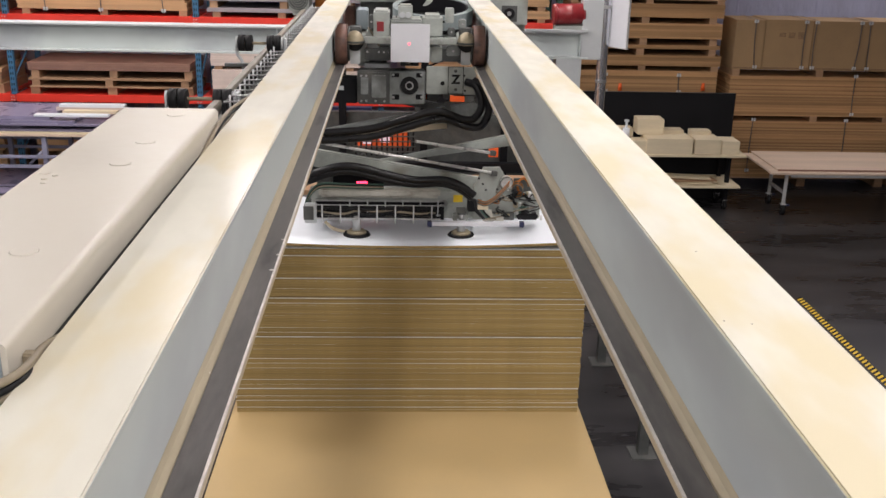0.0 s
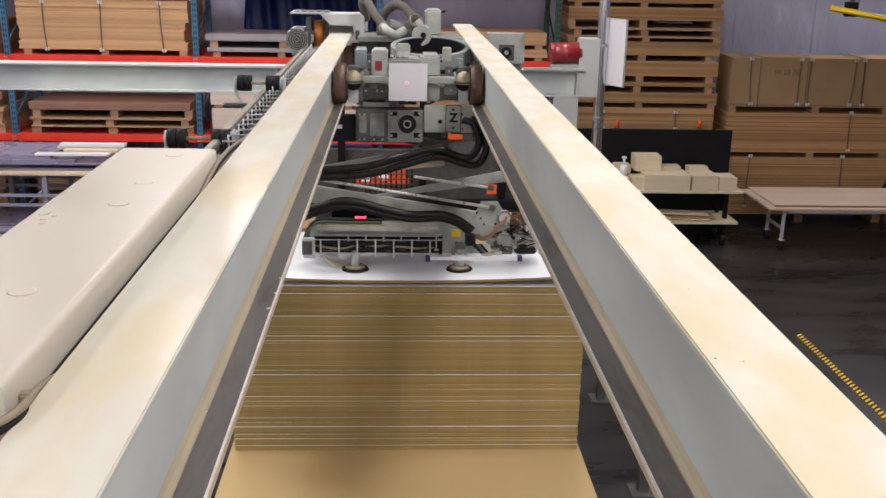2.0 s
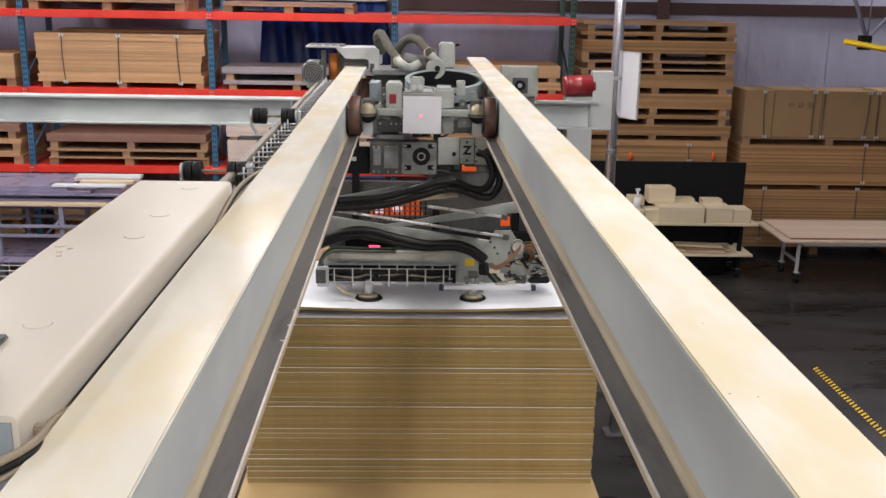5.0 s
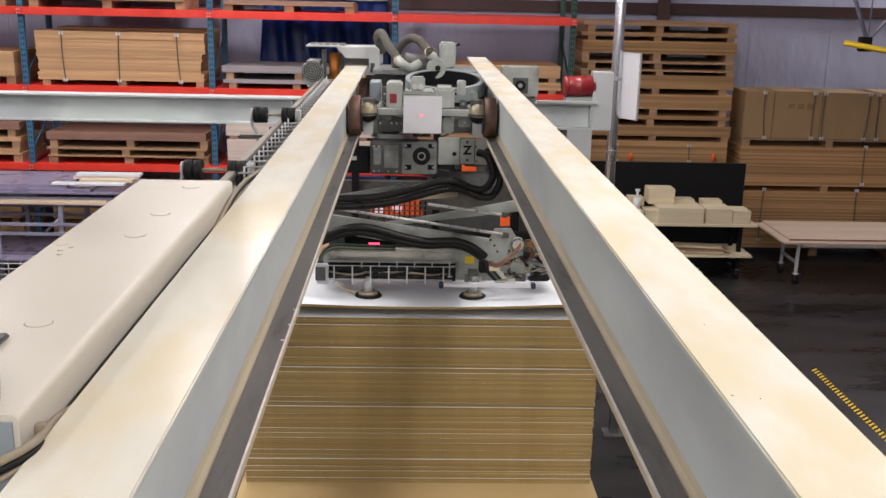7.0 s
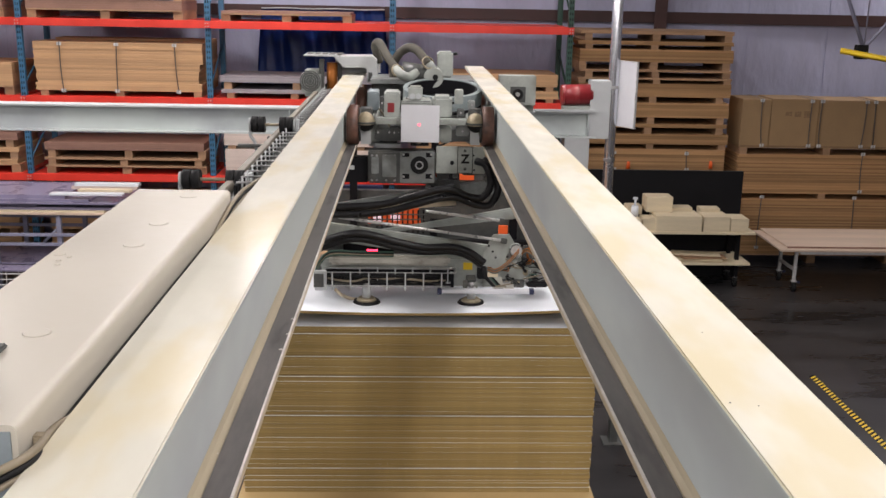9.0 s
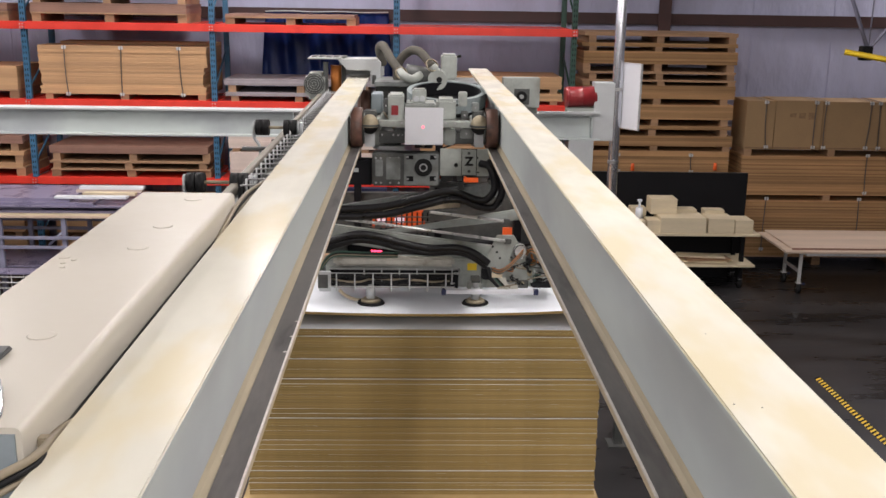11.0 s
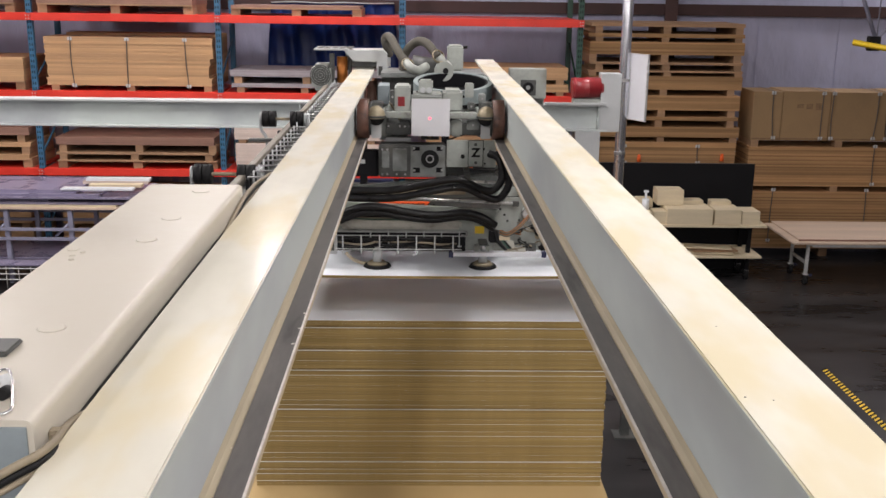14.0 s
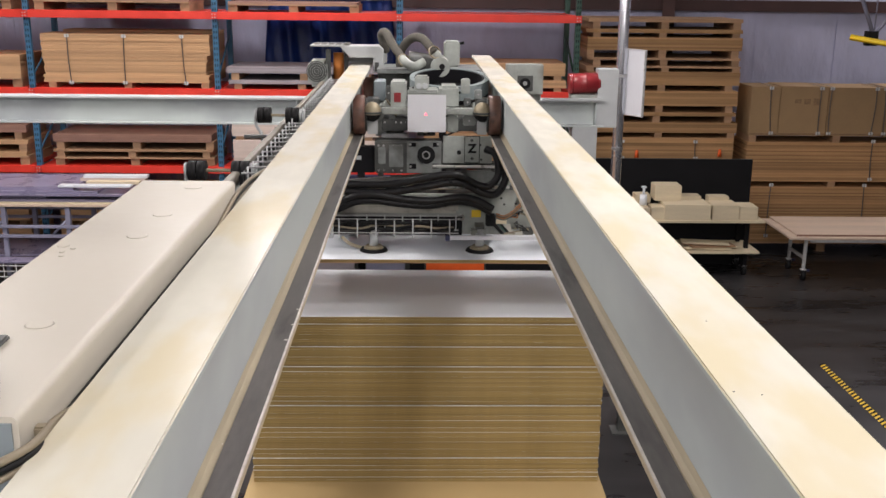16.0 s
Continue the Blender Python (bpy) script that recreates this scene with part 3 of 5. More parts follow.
pallet_load("pallet_tower", "tall tower of tan board packs with wooden spacers", 2.3, 4.42, 0.0,
            [("pallet", 0.14), ("mdf_brown", 0.5), ("gap", 0.1), ("mdf_brown", 0.55), ("mdf_brown", 0.33), ("gap", 0.07), ("mdf_brown", 0.14), ("gap", 0.09), ("mdf_brown", 0.05), ("gap", 0.09), ("mdf_brown", 0.2), ("gap", 0.08),
             ("mdf_brown", 0.18), ("gap", 0.05), ("wood", 0.025), ("gap", 0.08), ("wood", 0.03), ("gap", 0.1), ("mdf_brown", 0.17), ("gap", 0.06), ("mdf_brown", 0.05), ("gap", 0.09), ("wood", 0.05)], y0=PY, depth=1.0, edge_jitter=0.011, board=0.024, strap_at=((0.26, 1.3, 1.6), (0.74, 1.3, 1.6)))
pallet_load("carton_stack", "strapped brown cartons on boards on pallets", 4.6, 7.0, 0.0,
            [("pallet", 0.14), ("mdf_brown", 0.44), ("mdf_brown", 0.36), ("gap", 0.08), ("mdf_brown", 0.55), ("gap", 0.09), ("carton", 0.68)], y0=PY, depth=0.62, strap_from=1.66, category="carton stack", cuts=(0.0, 0.17, 0.45, 0.78, 1.0), strap_at=((0.11, 1.66, 0), (0.40, 1.66, 0), (0.46, 1.66, 0), (0.72, 1.66, 0), (0.77, 1.66, 0), (0.16, 0.2, 1.0), (0.73, 1.02, 1.62), (0.71, 0.2, 1.0)), edge_jitter=0.02, board=0.02)
pallet_load("carton_stack", "strapped brown cartons on boards on pallets", 7.1, 9.5, 0.0,
            [("pallet", 0.14), ("mdf_brown", 0.44), ("mdf_brown", 0.36), ("gap", 0.08), ("mdf_brown", 0.55), ("gap", 0.09), ("carton", 0.68)], y0=PY, depth=0.62, strap_from=1.66, category="carton stack", cuts=(0.0, 0.17, 0.45, 0.78, 1.0), strap_at=((0.11, 1.66, 0), (0.40, 1.66, 0), (0.46, 1.66, 0), (0.72, 1.66, 0), (0.77, 1.66, 0), (0.16, 0.2, 1.0), (0.73, 1.02, 1.62), (0.71, 0.2, 1.0)), edge_jitter=0.02, board=0.02)


# ---- the suction trolley on the runway ----
def bb(p, q, depth, bevel=0.0):
    """A block: the front face between the upper corner p and the lower corner q, and its depth."""
    return slab(min(p[0], q[0]), max(p[0], q[0]), p[1], p[1] + depth, min(p[2], q[2]), max(p[2], q[2]), bevel)


def sh(p, dx, dz, dy=0.0):
    return (p[0] + dx, p[1] + dy, p[2] + dz)


def disc(p, r, thick, seg=28):
    return rod(bmesh.new(), p, (p[0], p[1] + thick, p[2]), r, seg=seg)


def ring(c, r0, r1, z0, z1, seg=72):
    bm = bmesh.new()
    v = []
    for i in range(seg):
        a = 2 * math.pi * i / seg
        v.append([bm.verts.new((c[0] + r * math.cos(a), c[1] + r * math.sin(a), z)) for r, z in ((r0, z0), (r1, z0), (r1, z1), (r0, z1))])
    for i in range(seg):
        a, b = v[i], v[(i + 1) % seg]
        for k in range(4):
            bm.faces.new((a[k], a[(k + 1) % 4], b[(k + 1) % 4], b[k]))
    return bm


trolley = thing("suction_trolley", "grimy grey machine trolley with wheels and scissor arms", "machine trolley")


def wheel(x, y, z):
    s = 1 if x > 0.1 else -1
    w = part("wheel", rod(bmesh.new(), (x - 0.04, y, z), (x + 0.04, y, z), 0.138, seg=40), "brown", trolley, "worn red-brown trolley wheel")
    part("flange", rod(bmesh.new(), (x - s * 0.042, y, z), (x - s * 0.056, y, z), 0.118, seg=36), "machine_dark", w)
    part("axle", rod(bmesh.new(), (x - s * 0.057, y, z), (x - s * 0.13, y, z), 0.03, seg=16), "steel", w)


for x in (-0.385, 0.558):
    wheel(x, 7.0, 2.7525)
    wheel(x, 8.35, 2.7525)
for px_, q in (((-0.294, 6.930, 2.782), -1), ((0.472, 6.930, 2.784), 1)):
    hub = bmesh.new()
    bmesh.ops.create_uvsphere(hub, u_segments=20, v_segments=12, radius=0.066, matrix=Matrix.Translation((px_[0], px_[1], px_[2])) @ Matrix.Diagonal((0.95, 1.0, 1.05, 1)))
    for f in hub.faces:
        f.smooth = True
        # Lower half of the cap is coloured black.
        f.material_index = int(f.calc_center_median().z < px_[2] - 0.012)
    part("bearing_cap", hub, ["brass", "black"], trolley, "dusty rounded bearing cap with black lower half")
    part("bearing_block", slab(px_[0] - 0.045, px_[0] + 0.045, 6.97, 7.12, px_[2] - 0.06, px_[2] + 0.085, 0.008), "machine_dark", trolley)
    part("cap_band", ring((px_[0], px_[1]), 0.064, 0.069, px_[2] - 0.012, px_[2] + 0.002, 24), "machine_dark", trolley)
    part("cap_bracket", slab(px_[0] - 0.035, px_[0] + 0.035, 6.95, 6.965, px_[2] - 0.16, px_[2] - 0.05, 0.003), "pale", trolley, "pale bracket plate")
# frame
part("cross_tube", bb((-0.228, 6.930, 2.807), (0.409, 6.930, 2.764), 0.08, 0.006), "machine", trolley)
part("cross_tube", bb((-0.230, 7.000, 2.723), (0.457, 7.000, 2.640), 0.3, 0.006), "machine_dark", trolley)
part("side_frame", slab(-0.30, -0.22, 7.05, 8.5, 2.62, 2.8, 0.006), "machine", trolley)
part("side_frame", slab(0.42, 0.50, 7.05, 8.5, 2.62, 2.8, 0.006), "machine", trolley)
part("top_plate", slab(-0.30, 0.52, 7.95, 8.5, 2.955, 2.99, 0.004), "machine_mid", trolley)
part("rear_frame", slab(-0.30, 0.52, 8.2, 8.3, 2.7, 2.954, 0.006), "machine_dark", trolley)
part("reflector_plate", bb((-0.047, 6.720, 2.923), (0.212, 6.720, 2.672), 0.008, 0.002), "platewhite", trolley, "square white target plate")
part("laser_dot", disc((*(0.076, 6.718, 2.793)[:2], (0.076, 6.718, 2.793)[2]), 0.007, 0.0015, 12), "laser", trolley, "glowing red laser dot")
part("plate_bracket", bb((0.033, 6.730, 2.847), (0.149, 6.730, 2.754), 0.2), "machine_dark", trolley)
# drive motors and control boxes
mot = part("drive_motor", bb((-0.168, 6.980, 2.982), (-0.056, 6.980, 2.792), 0.24, 0.012), "machine", trolley, "grey drive motor with red sticker")
part("sticker", bb((-0.144, 6.976, 2.909), (-0.096, 6.976, 2.843), 0.003), "signal_red", mot, "red warning sticker")
mot = part("drive_motor", bb((-0.050, 6.980, 2.926), (0.166, 6.980, 2.781), 0.25, 0.01), "machine", trolley, "finned grey drive motor")
for k in range(5):
    part("fin", bb(sh((-0.042, 6.974, 2.923), 0, -0.016 * k), sh((0.155, 6.974, 2.921), 0, -0.016 * k), 0.005), "machine_dark", mot)
mot = part("terminal_box", bb((0.000, 7.000, 3.022), (0.100, 7.000, 2.927), 0.12, 0.012), "machine", trolley)
for p in ((0.029, 6.988, 2.954), (0.072, 6.988, 2.955)):
    part("cable_gland", disc(p, 0.02, 0.012, 16), "pale", mot)
part("gear_housing", bb((0.171, 7.000, 2.955), (0.309, 7.000, 2.796), 0.22, 0.02), "machine", trolley, "grey cast gear housing")
part("gear_housing", bb((0.222, 6.980, 2.750), (0.308, 6.980, 2.632), 0.15, 0.012), "machine", trolley)
part("control_box", bb((-0.298, 7.300, 2.953), (-0.216, 7.300, 2.816), 0.25, 0.006), "bluegrey_light", trolley, "blue-grey control box")
# Black bore lining and floor put the shade inside the ring into colour.
tilt = pose(0.26, 7.62, 2.86, 9, 0, 0)
for nm, bm, mt, lb in (("slewing_ring", ring((0, 0), 0.265, 0.30, 0.0, 0.105), "ringteal", "large grey ring with dark hollow"), ("ring_lining", ring((0, 0), 0.25, 0.2645, 0.002, 0.1), "blackpanel", "black ring bore lining standing for shade"),
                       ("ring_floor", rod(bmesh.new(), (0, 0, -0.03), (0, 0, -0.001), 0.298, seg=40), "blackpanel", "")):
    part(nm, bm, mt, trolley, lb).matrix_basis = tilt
part("coil", rod(bmesh.new(), (-0.208, 7.200, 2.619), ((-0.208, 7.200, 2.619)[0] + 0.13, 7.2, (-0.208, 7.200, 2.619)[2]), 0.05, seg=24), "machine_dark", trolley)
# Pale block added to stand for a patch of reflected lamp light.
part("deflector", bb((-0.233, 7.100, 2.605), (-0.055, 7.100, 2.571), 0.05), "pale", trolley)

# blower with its ribbed hoses
part("blower", rod(bmesh.new(), (-0.055, 8.000, 3.051), (0.219, 8.000, 3.021), 0.08, 0.07, seg=24), "machine_dark", trolley, "dusty grey blower body")
part("blower_outlet", rod(bmesh.new(), (0.197, 7.850, 3.015), ((0.197, 7.850, 3.015)[0], 8.15, (0.197, 7.850, 3.015)[2]), 0.075, seg=24), "machine", trolley)
part("blower_bore", disc((0.210, 7.845, 3.020), 0.022, 0.004, 16), "black", trolley)
part("blower_foot", bb((-0.023, 8.050, 2.995), (0.186, 8.050, 2.914), 0.2, 0.01), "machine_dark", trolley)
part("filter_box", bb((0.234, 8.200, 3.195), (0.362, 8.200, 2.990), 0.2, 0.014), "machine", trolley, "grey filter box with knob")
part("knob", rod(bmesh.new(), (0.360, 8.250, 3.177), (0.397, 8.250, 3.182), 0.012, seg=10), "black", trolley)
part("elbow", tube(bmesh.new(), spline([(-0.103, 7.900, 3.075), (-0.054, 7.850, 3.036), (0.004, 7.900, 3.016), (0.065, 7.950, 3.048)]), 0.036, 14), "machine", trolley, "cast metal hose elbow")
part("elbow", tube(bmesh.new(), spline([(0.152, 7.900, 3.124), (0.179, 7.900, 3.089), (0.195, 7.950, 3.025)]), 0.036, 14), "machine", trolley)
part("hose", tube(bmesh.new(), spline([(-0.244, 8.500, 3.094), (-0.279, 8.400, 3.219), (-0.237, 8.200, 3.257), (-0.168, 8.000, 3.163), (-0.094, 7.900, 3.071)], 14), 0.033, 14, 0.06), "hose_grey", trolley, "ribbed grey suction hose")
part("hose", tube(bmesh.new(), spline([(-0.124, 8.200, 2.935), (-0.112, 8.150, 3.119), (-0.026, 8.100, 3.222), (0.063, 8.000, 3.220), (0.152, 7.900, 3.119)], 14), 0.034, 14, 0.06), "hose_grey", trolley, "ribbed grey suction hose")
for p in ((-0.085, 7.880, 3.064), (0.152, 7.880, 3.129)):
    part("hose_clamp", ring((0, 0), 0.048, 0.053, -0.008, 0.008, 20), "brass", trolley).matrix_basis = Matrix.Translation(p) @ Euler((radians(60), 0, radians(30))).to_matrix().to_4x4()

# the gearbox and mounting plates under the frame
# Near-black body gives the gaps between its plates a painted shade.
gear = part("gearbox", bb((-0.277, 6.900, 2.582), (0.196, 6.900, 2.352), 0.16, 0.01), "machine_dark", trolley, "dark grey cast gearbox")
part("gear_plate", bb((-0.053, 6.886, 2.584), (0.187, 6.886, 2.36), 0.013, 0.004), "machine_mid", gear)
part("bearing_ring", disc((0.082, 6.868, 2.490), 0.062, 0.017), "black", gear, "black round bearing")
part("bearing_bore", disc((0.082, 6.862, 2.491), 0.029, 0.005), "steel", gear)
part("bore_cap", disc((0.082, 6.858, 2.492), 0.02, 0.003), "black", gear)
for p in ((-0.029, 6.880, 2.562), (0.164, 6.880, 2.565), (-0.027, 6.880, 2.406), (0.167, 6.880, 2.410)):
    part("bolt", disc(p, 0.009, 0.006, 8), "steel", gear)
# Pockets are thin black plates; their shade is in the colour.
for p, q in (((-0.037, 6.884, 2.573), (0.011, 6.884, 2.546)), ((0.128, 6.884, 2.576), (0.168, 6.884, 2.545)), ((-0.035, 6.884, 2.426), (0.013, 6.884, 2.390)), ((0.127, 6.884, 2.428), (0.171, 6.884, 2.393))):
    part("pocket", bb(p, q, 0.0035, 0.001), "blackpanel", gear, "black plate for a shaded cast pocket")
for p, q in (((-0.253, 6.890, 2.540), (-0.201, 6.890, 2.422)), ((-0.178, 6.890, 2.558), (-0.078, 6.890, 2.400))):
    part("rib", bb(p, q, 0.009, 0.004), "machine_mid", gear)
part("motor_block", bb((-0.504, 6.950, 2.527), (-0.278, 6.950, 2.348), 0.12, 0.006), "blackpanel", trolley, "black servo motor with white label")
part("motor_label", bb((-0.409, 6.945, 2.469), (-0.374, 6.945, 2.441), 0.004), "pale", trolley)
plate = part("mount_plate", bb((0.200, 6.930, 2.614), (0.547, 6.930, 2.423), 0.03, 0.004), "machine", trolley, "light grey mounting plate with sign")
part("hole", disc((0.313, 6.925, 2.501), 0.015, 0.004, 16), "black", plate)
for p in ((0.463, 6.925, 2.555), (0.470, 6.925, 2.451)):
    part("bolt", disc(p, 0.007, 0.004, 8), "black", plate)
sign = part("axis_sign", bb((0.354, 6.923, 2.613), (0.454, 6.923, 2.431), 0.004, 0.0018), "machine", plate, "grey sign with letter Z")
frm = bb((0.350, 6.926, 2.617), (0.459, 6.926, 2.426), 0.003, 0.001)
part("sign_border", frm, "black", sign)
txt = bpy.data.curves.new("letter", "FONT")
txt.body, txt.size, txt.extrude, txt.align_x, txt.align_y = "Z", 0.085, 0.0008, "CENTER", "CENTER"
txt.offset = 0.0035
txt.materials.append(M["black"])
lt = new("letter", txt)
lt.location = (0.404, 6.921, 2.527)
lt.rotation_euler = (radians(90), 0, 0)
lt.parent = sign
for p in ((0.402, 6.921, 2.587), (0.405, 6.921, 2.459)):
    part("sign_mark", disc(p, 0.011, 0.0015, 10), "machine_dark", sign)

# brackets, bolts and draped cables about the frame
for x0, x1, z0, z1, m in ((0.215, 0.30, 2.345, 2.43, "machine_dark"), (0.33, 0.37, 2.35, 2.43, "machine_mid"), (0.40, 0.56, 2.375, 2.43, "machine_dark"), (-0.28, -0.2, 2.58, 2.66, "machine_mid"), (0.02, 0.15, 2.585, 2.64, "machine_dark")):
    part("hanger", slab(x0, x1, 7.14, 7.18, z0, z1, 0.004), m, trolley)
for x in (-0.21, -0.13, -0.07, 0.235, 0.30, 0.37):
    part("bolt", disc((x, 6.924, 2.795), 0.008, 0.006, 8), "steel", trolley)
    part("bolt", disc((x, 6.994, 2.70), 0.008, 0.006, 8), "steel", trolley)
for x in (-0.25, -0.215, -0.15, -0.09):
    for z in (2.375, 2.55):
        part("bolt", disc((x, 6.892, z), 0.008, 0.007, 8), "steel", gear)
random.seed(29)
for k in range(11):
    xa, xb = random.uniform(-0.24, 0.1), random.uniform(0.1, 0.44)
    za, zb = random.uniform(2.82, 2.97), random.uniform(2.66, 2.92)
    p = [Vector((xa, 7.12, za)), Vector(((xa * 2 + xb) / 3, 7.02, min(za, zb) - random.uniform(0.02, 0.1))), Vector(((xa + xb * 2) / 3, 7.04, min(za, zb) - random.uniform(0.0, 0.06))), Vector((xb, 7.1, zb))]
    part("cable", tube(bmesh.new(), spline(p, 6), random.uniform(0.005, 0.009), 8), random.choice(["black", "black", "hose_grey", "cable_tan", "black"]), trolley)
for x, z, w, h, m in ((0.325, 2.905, 0.06, 0.10, "machine"), (0.345, 2.82, 0.05, 0.05, "machine_dark"), (-0.2, 2.86, 0.035, 0.09, "machine_dark"), (0.34, 2.68, 0.09, 0.07, "machine_mid"), (-0.13, 2.66, 0.07, 0.08, "machine_dark"), (0.42, 2.87, 0.05, 0.06, "machine_mid")):
    b = part("junction_box", slab(x, x + w, 6.99, 7.06, z, z + h, 0.006), m, trolley)
    part("lid_screw", disc((x + w / 2, 6.984, z + h / 2), 0.007, 0.006, 8), "steel", b)

# ---- scissor arms ----
PA, PB, PK = (0.575, 2.357), (0.661, 1.947), (-0.699, 2.146)
L_UP = math.hypot(PK[0] - PA[0], PK[1] - PA[1])
L_LO = math.hypot(PK[0] - PB[0], PK[1] - PB[1])


def arm(name, length, w0, w1, thick, material, label, drop=0.0):
    """A tapered link along its own x axis, from a wide end to a narrow one, with pivot pins."""
    pts = [(-w0 * 0.4, -w0 * 0.5), (length * 0.2, -w0 * 0.5), (length + w1 * 0.4, -w1 * 0.5), (length + w1 * 0.4, w1 * 0.5), (length * 0.2, w0 * 0.5), (-w0 * 0.4, w0 * 0.5)]
    pts = [(u, v - drop) for u, v in pts]
    a = part(name, prism(pts, -thick / 2, thick / 2, 0.008), material, trolley, label)
    for u in (0, length):
        part("pin", rod(bmesh.new(), (u, -thick / 2 - 0.012, 0), (u, thick / 2 + 0.012, 0), 0.022, seg=14), "machine_dark", a)
    return a


arm_up = arm("upper_arm", L_UP, 0.11, 0.08, 0.06, "machine_mid", "tapered grey scissor arm", -0.065)
arm_lo = arm("lower_arm", L_LO, 0.13, 0.12, 0.06, "machine", "tapered grey scissor arm", -0.11)
# Rear upper arm is near-black so the space between the arms looks shaded.
arm_up_b = arm("upper_arm", 1.3, 0.06, 0.05, 0.06, "machine_dark", "tapered grey scissor arm")
arm_lo_b = arm("lower_arm", 1.3, 0.03, 0.10, 0.06, "machine", "tapered grey scissor arm", 0.055)
strut = part("strut", prism([(0, -0.018), (1.05, -0.018), (1.05, 0.018), (0, 0.018)], -0.012, 0.012, 0.003), "cream", trolley, "flat dusty link")
rods = []
for ln in (1.42, 0.54):
    rods.append(part("guide_rod", rod(bmesh.new(), (0, 0, 0), (ln, 0, 0), 0.0105, seg=14), "rodsteel", trolley, "bright ground guide rod"))
    part("rod_end", slab(-0.022, 0.022, -0.014, 0.014, -0.018, 0.018, 0.004), "machine_dark", rods[-1])


# the upper hoses ride on the upper arm
UP_ROWS = [(0.461, 6.660, 2.559), (0.528, 6.620, 2.536), (0.561, 6.600, 2.409), (0.511, 6.600, 2.323), (0.427, 6.600, 2.321), (0.311, 6.600, 2.366), (0.211, 6.600, 2.368), (0.041, 6.600, 2.319), (-0.169, 6.620, 2.257), (-0.400, 6.640, 2.230), (-0.593, 6.660, 2.222)]
LO_ROWS = [(-0.792, 6.680, 1.880), (-0.692, 6.660, 1.919), (-0.555, 6.640, 1.982), (-0.374, 6.600, 2.042), (-0.236, 6.600, 2.032), (-0.070, 6.600, 1.987), (0.120, 6.600, 1.950), (0.309, 6.600, 1.953), (0.429, 6.580, 1.923), (0.533, 6.580, 1.849)]
ang0 = math.atan2(PK[1] - PA[1], PK[0] - PA[0])
hoses = part("hose_carrier", slab(0.2, 0.24, -0.06, -0.035, -0.03, 0.03), "machine_dark", arm_up)
REST_UP = pose(PA[0], 7.12, PA[1], 0, -math.degrees(ang0), 0)
for k in range(2):
    pts = [Vector((a[0] + (0.05 - 0.05 * max(0.0, (i - 3) / 7)) * k, a[1] - 0.01 * k, a[2] - 0.062 * k * min(1, i / 3) + 0.012 * k)) for i, a in enumerate(UP_ROWS)]
    pts = [REST_UP.inverted() @ p for p in pts]
    part("hose", tube(bmesh.new(), spline(pts, 8), 0.026, 12), "hose", arm_up, "thick black hose")

# ---- the suction head ----
head = thing("vacuum_lifter", "grey vacuum lifter with cable cage, hoses and cups", "vacuum lifter")
body = part("body", bb((-0.594, 6.720, 1.844), (0.558, 6.720, 1.637), 0.12, 0.012), "machine", head, "long grey painted carrier beam")
part("top_cover", bb((-0.539, 6.680, 1.863), (0.305, 6.680, 1.793), 0.05, 0.018), "covergrey", body, "dusty cream cover strip")
part("label", bb((0.397, 6.716, 1.813), (0.462, 6.716, 1.761), 0.003), "yellow", body, "yellow warning label")
for p in ((-0.325, 6.694, 1.830), (-0.294, 6.694, 1.830)):
    part("bolt", disc(p, 0.006, 0.006, 8), "machine_dark", body)
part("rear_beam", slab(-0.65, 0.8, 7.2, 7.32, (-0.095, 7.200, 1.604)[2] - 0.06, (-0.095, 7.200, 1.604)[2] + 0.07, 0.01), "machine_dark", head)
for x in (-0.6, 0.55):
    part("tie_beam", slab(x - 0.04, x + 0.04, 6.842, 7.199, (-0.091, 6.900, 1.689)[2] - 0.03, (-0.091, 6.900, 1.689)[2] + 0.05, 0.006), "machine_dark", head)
# bracket plates on the side of the joint
lug = part("joint_plate", prism([(0.531, 1.645), (0.532, 1.880), (0.598, 2.022), (0.712, 2.024), (0.800, 1.883), (0.826, 1.649)], 6.69, 6.71, 0.003), "machine", head, "grey joint plate with bolt holes")
for p in ((0.598, 6.687, 1.902), (0.720, 6.687, 1.797), (0.744, 6.687, 1.797), (0.748, 6.687, 1.707), (0.569, 6.687, 1.942)):
    part("hole", disc(p, 0.008, 0.004, 12), "black", lug)
mt = part("encoder", rod(bmesh.new(), (0.758, 6.640, 1.920), ((0.758, 6.640, 1.920)[0], 6.689, (0.758, 6.640, 1.920)[2]), 0.046, seg=28), "machine", head, "round silver encoder")
part("cap", disc((0.757, 6.632, 1.922), 0.036, 0.008), "zinc", mt)
part("side_box", bb((0.800, 6.700, 1.832), (1.007, 6.700, 1.648), 0.1, 0.008), "machine", head)
part("side_valve", bb((0.865, 6.660, 1.770), (0.909, 6.660, 1.688), 0.04, 0.006), "chrome", head)
part("side_valve", bb((0.917, 6.660, 1.754), (0.965, 6.660, 1.672), 0.04, 0.006), "steel", head)
part("foot_block", bb((0.621, 6.640, 1.698), (0.749, 6.640, 1.651), 0.05, 0.004), "machine", head)
part("foot_bracket", bb((0.394, 6.660, 1.685), (0.498, 6.660, 1.641), 0.06, 0.003), "machine", head)
part("foot_pin", bb((0.430, 6.700, 1.724), (0.452, 6.700, 1.670), 0.015), "machine_dark", head)
part("dark_clamp", bb((0.493, 6.660, 1.797), (0.559, 6.660, 1.708), 0.05, 0.008), "black", head)
part("cable_tag", bb((0.560, 6.600, 1.791), (0.632, 6.600, 1.743), 0.006), "palewood", head, "paper tag on cables")
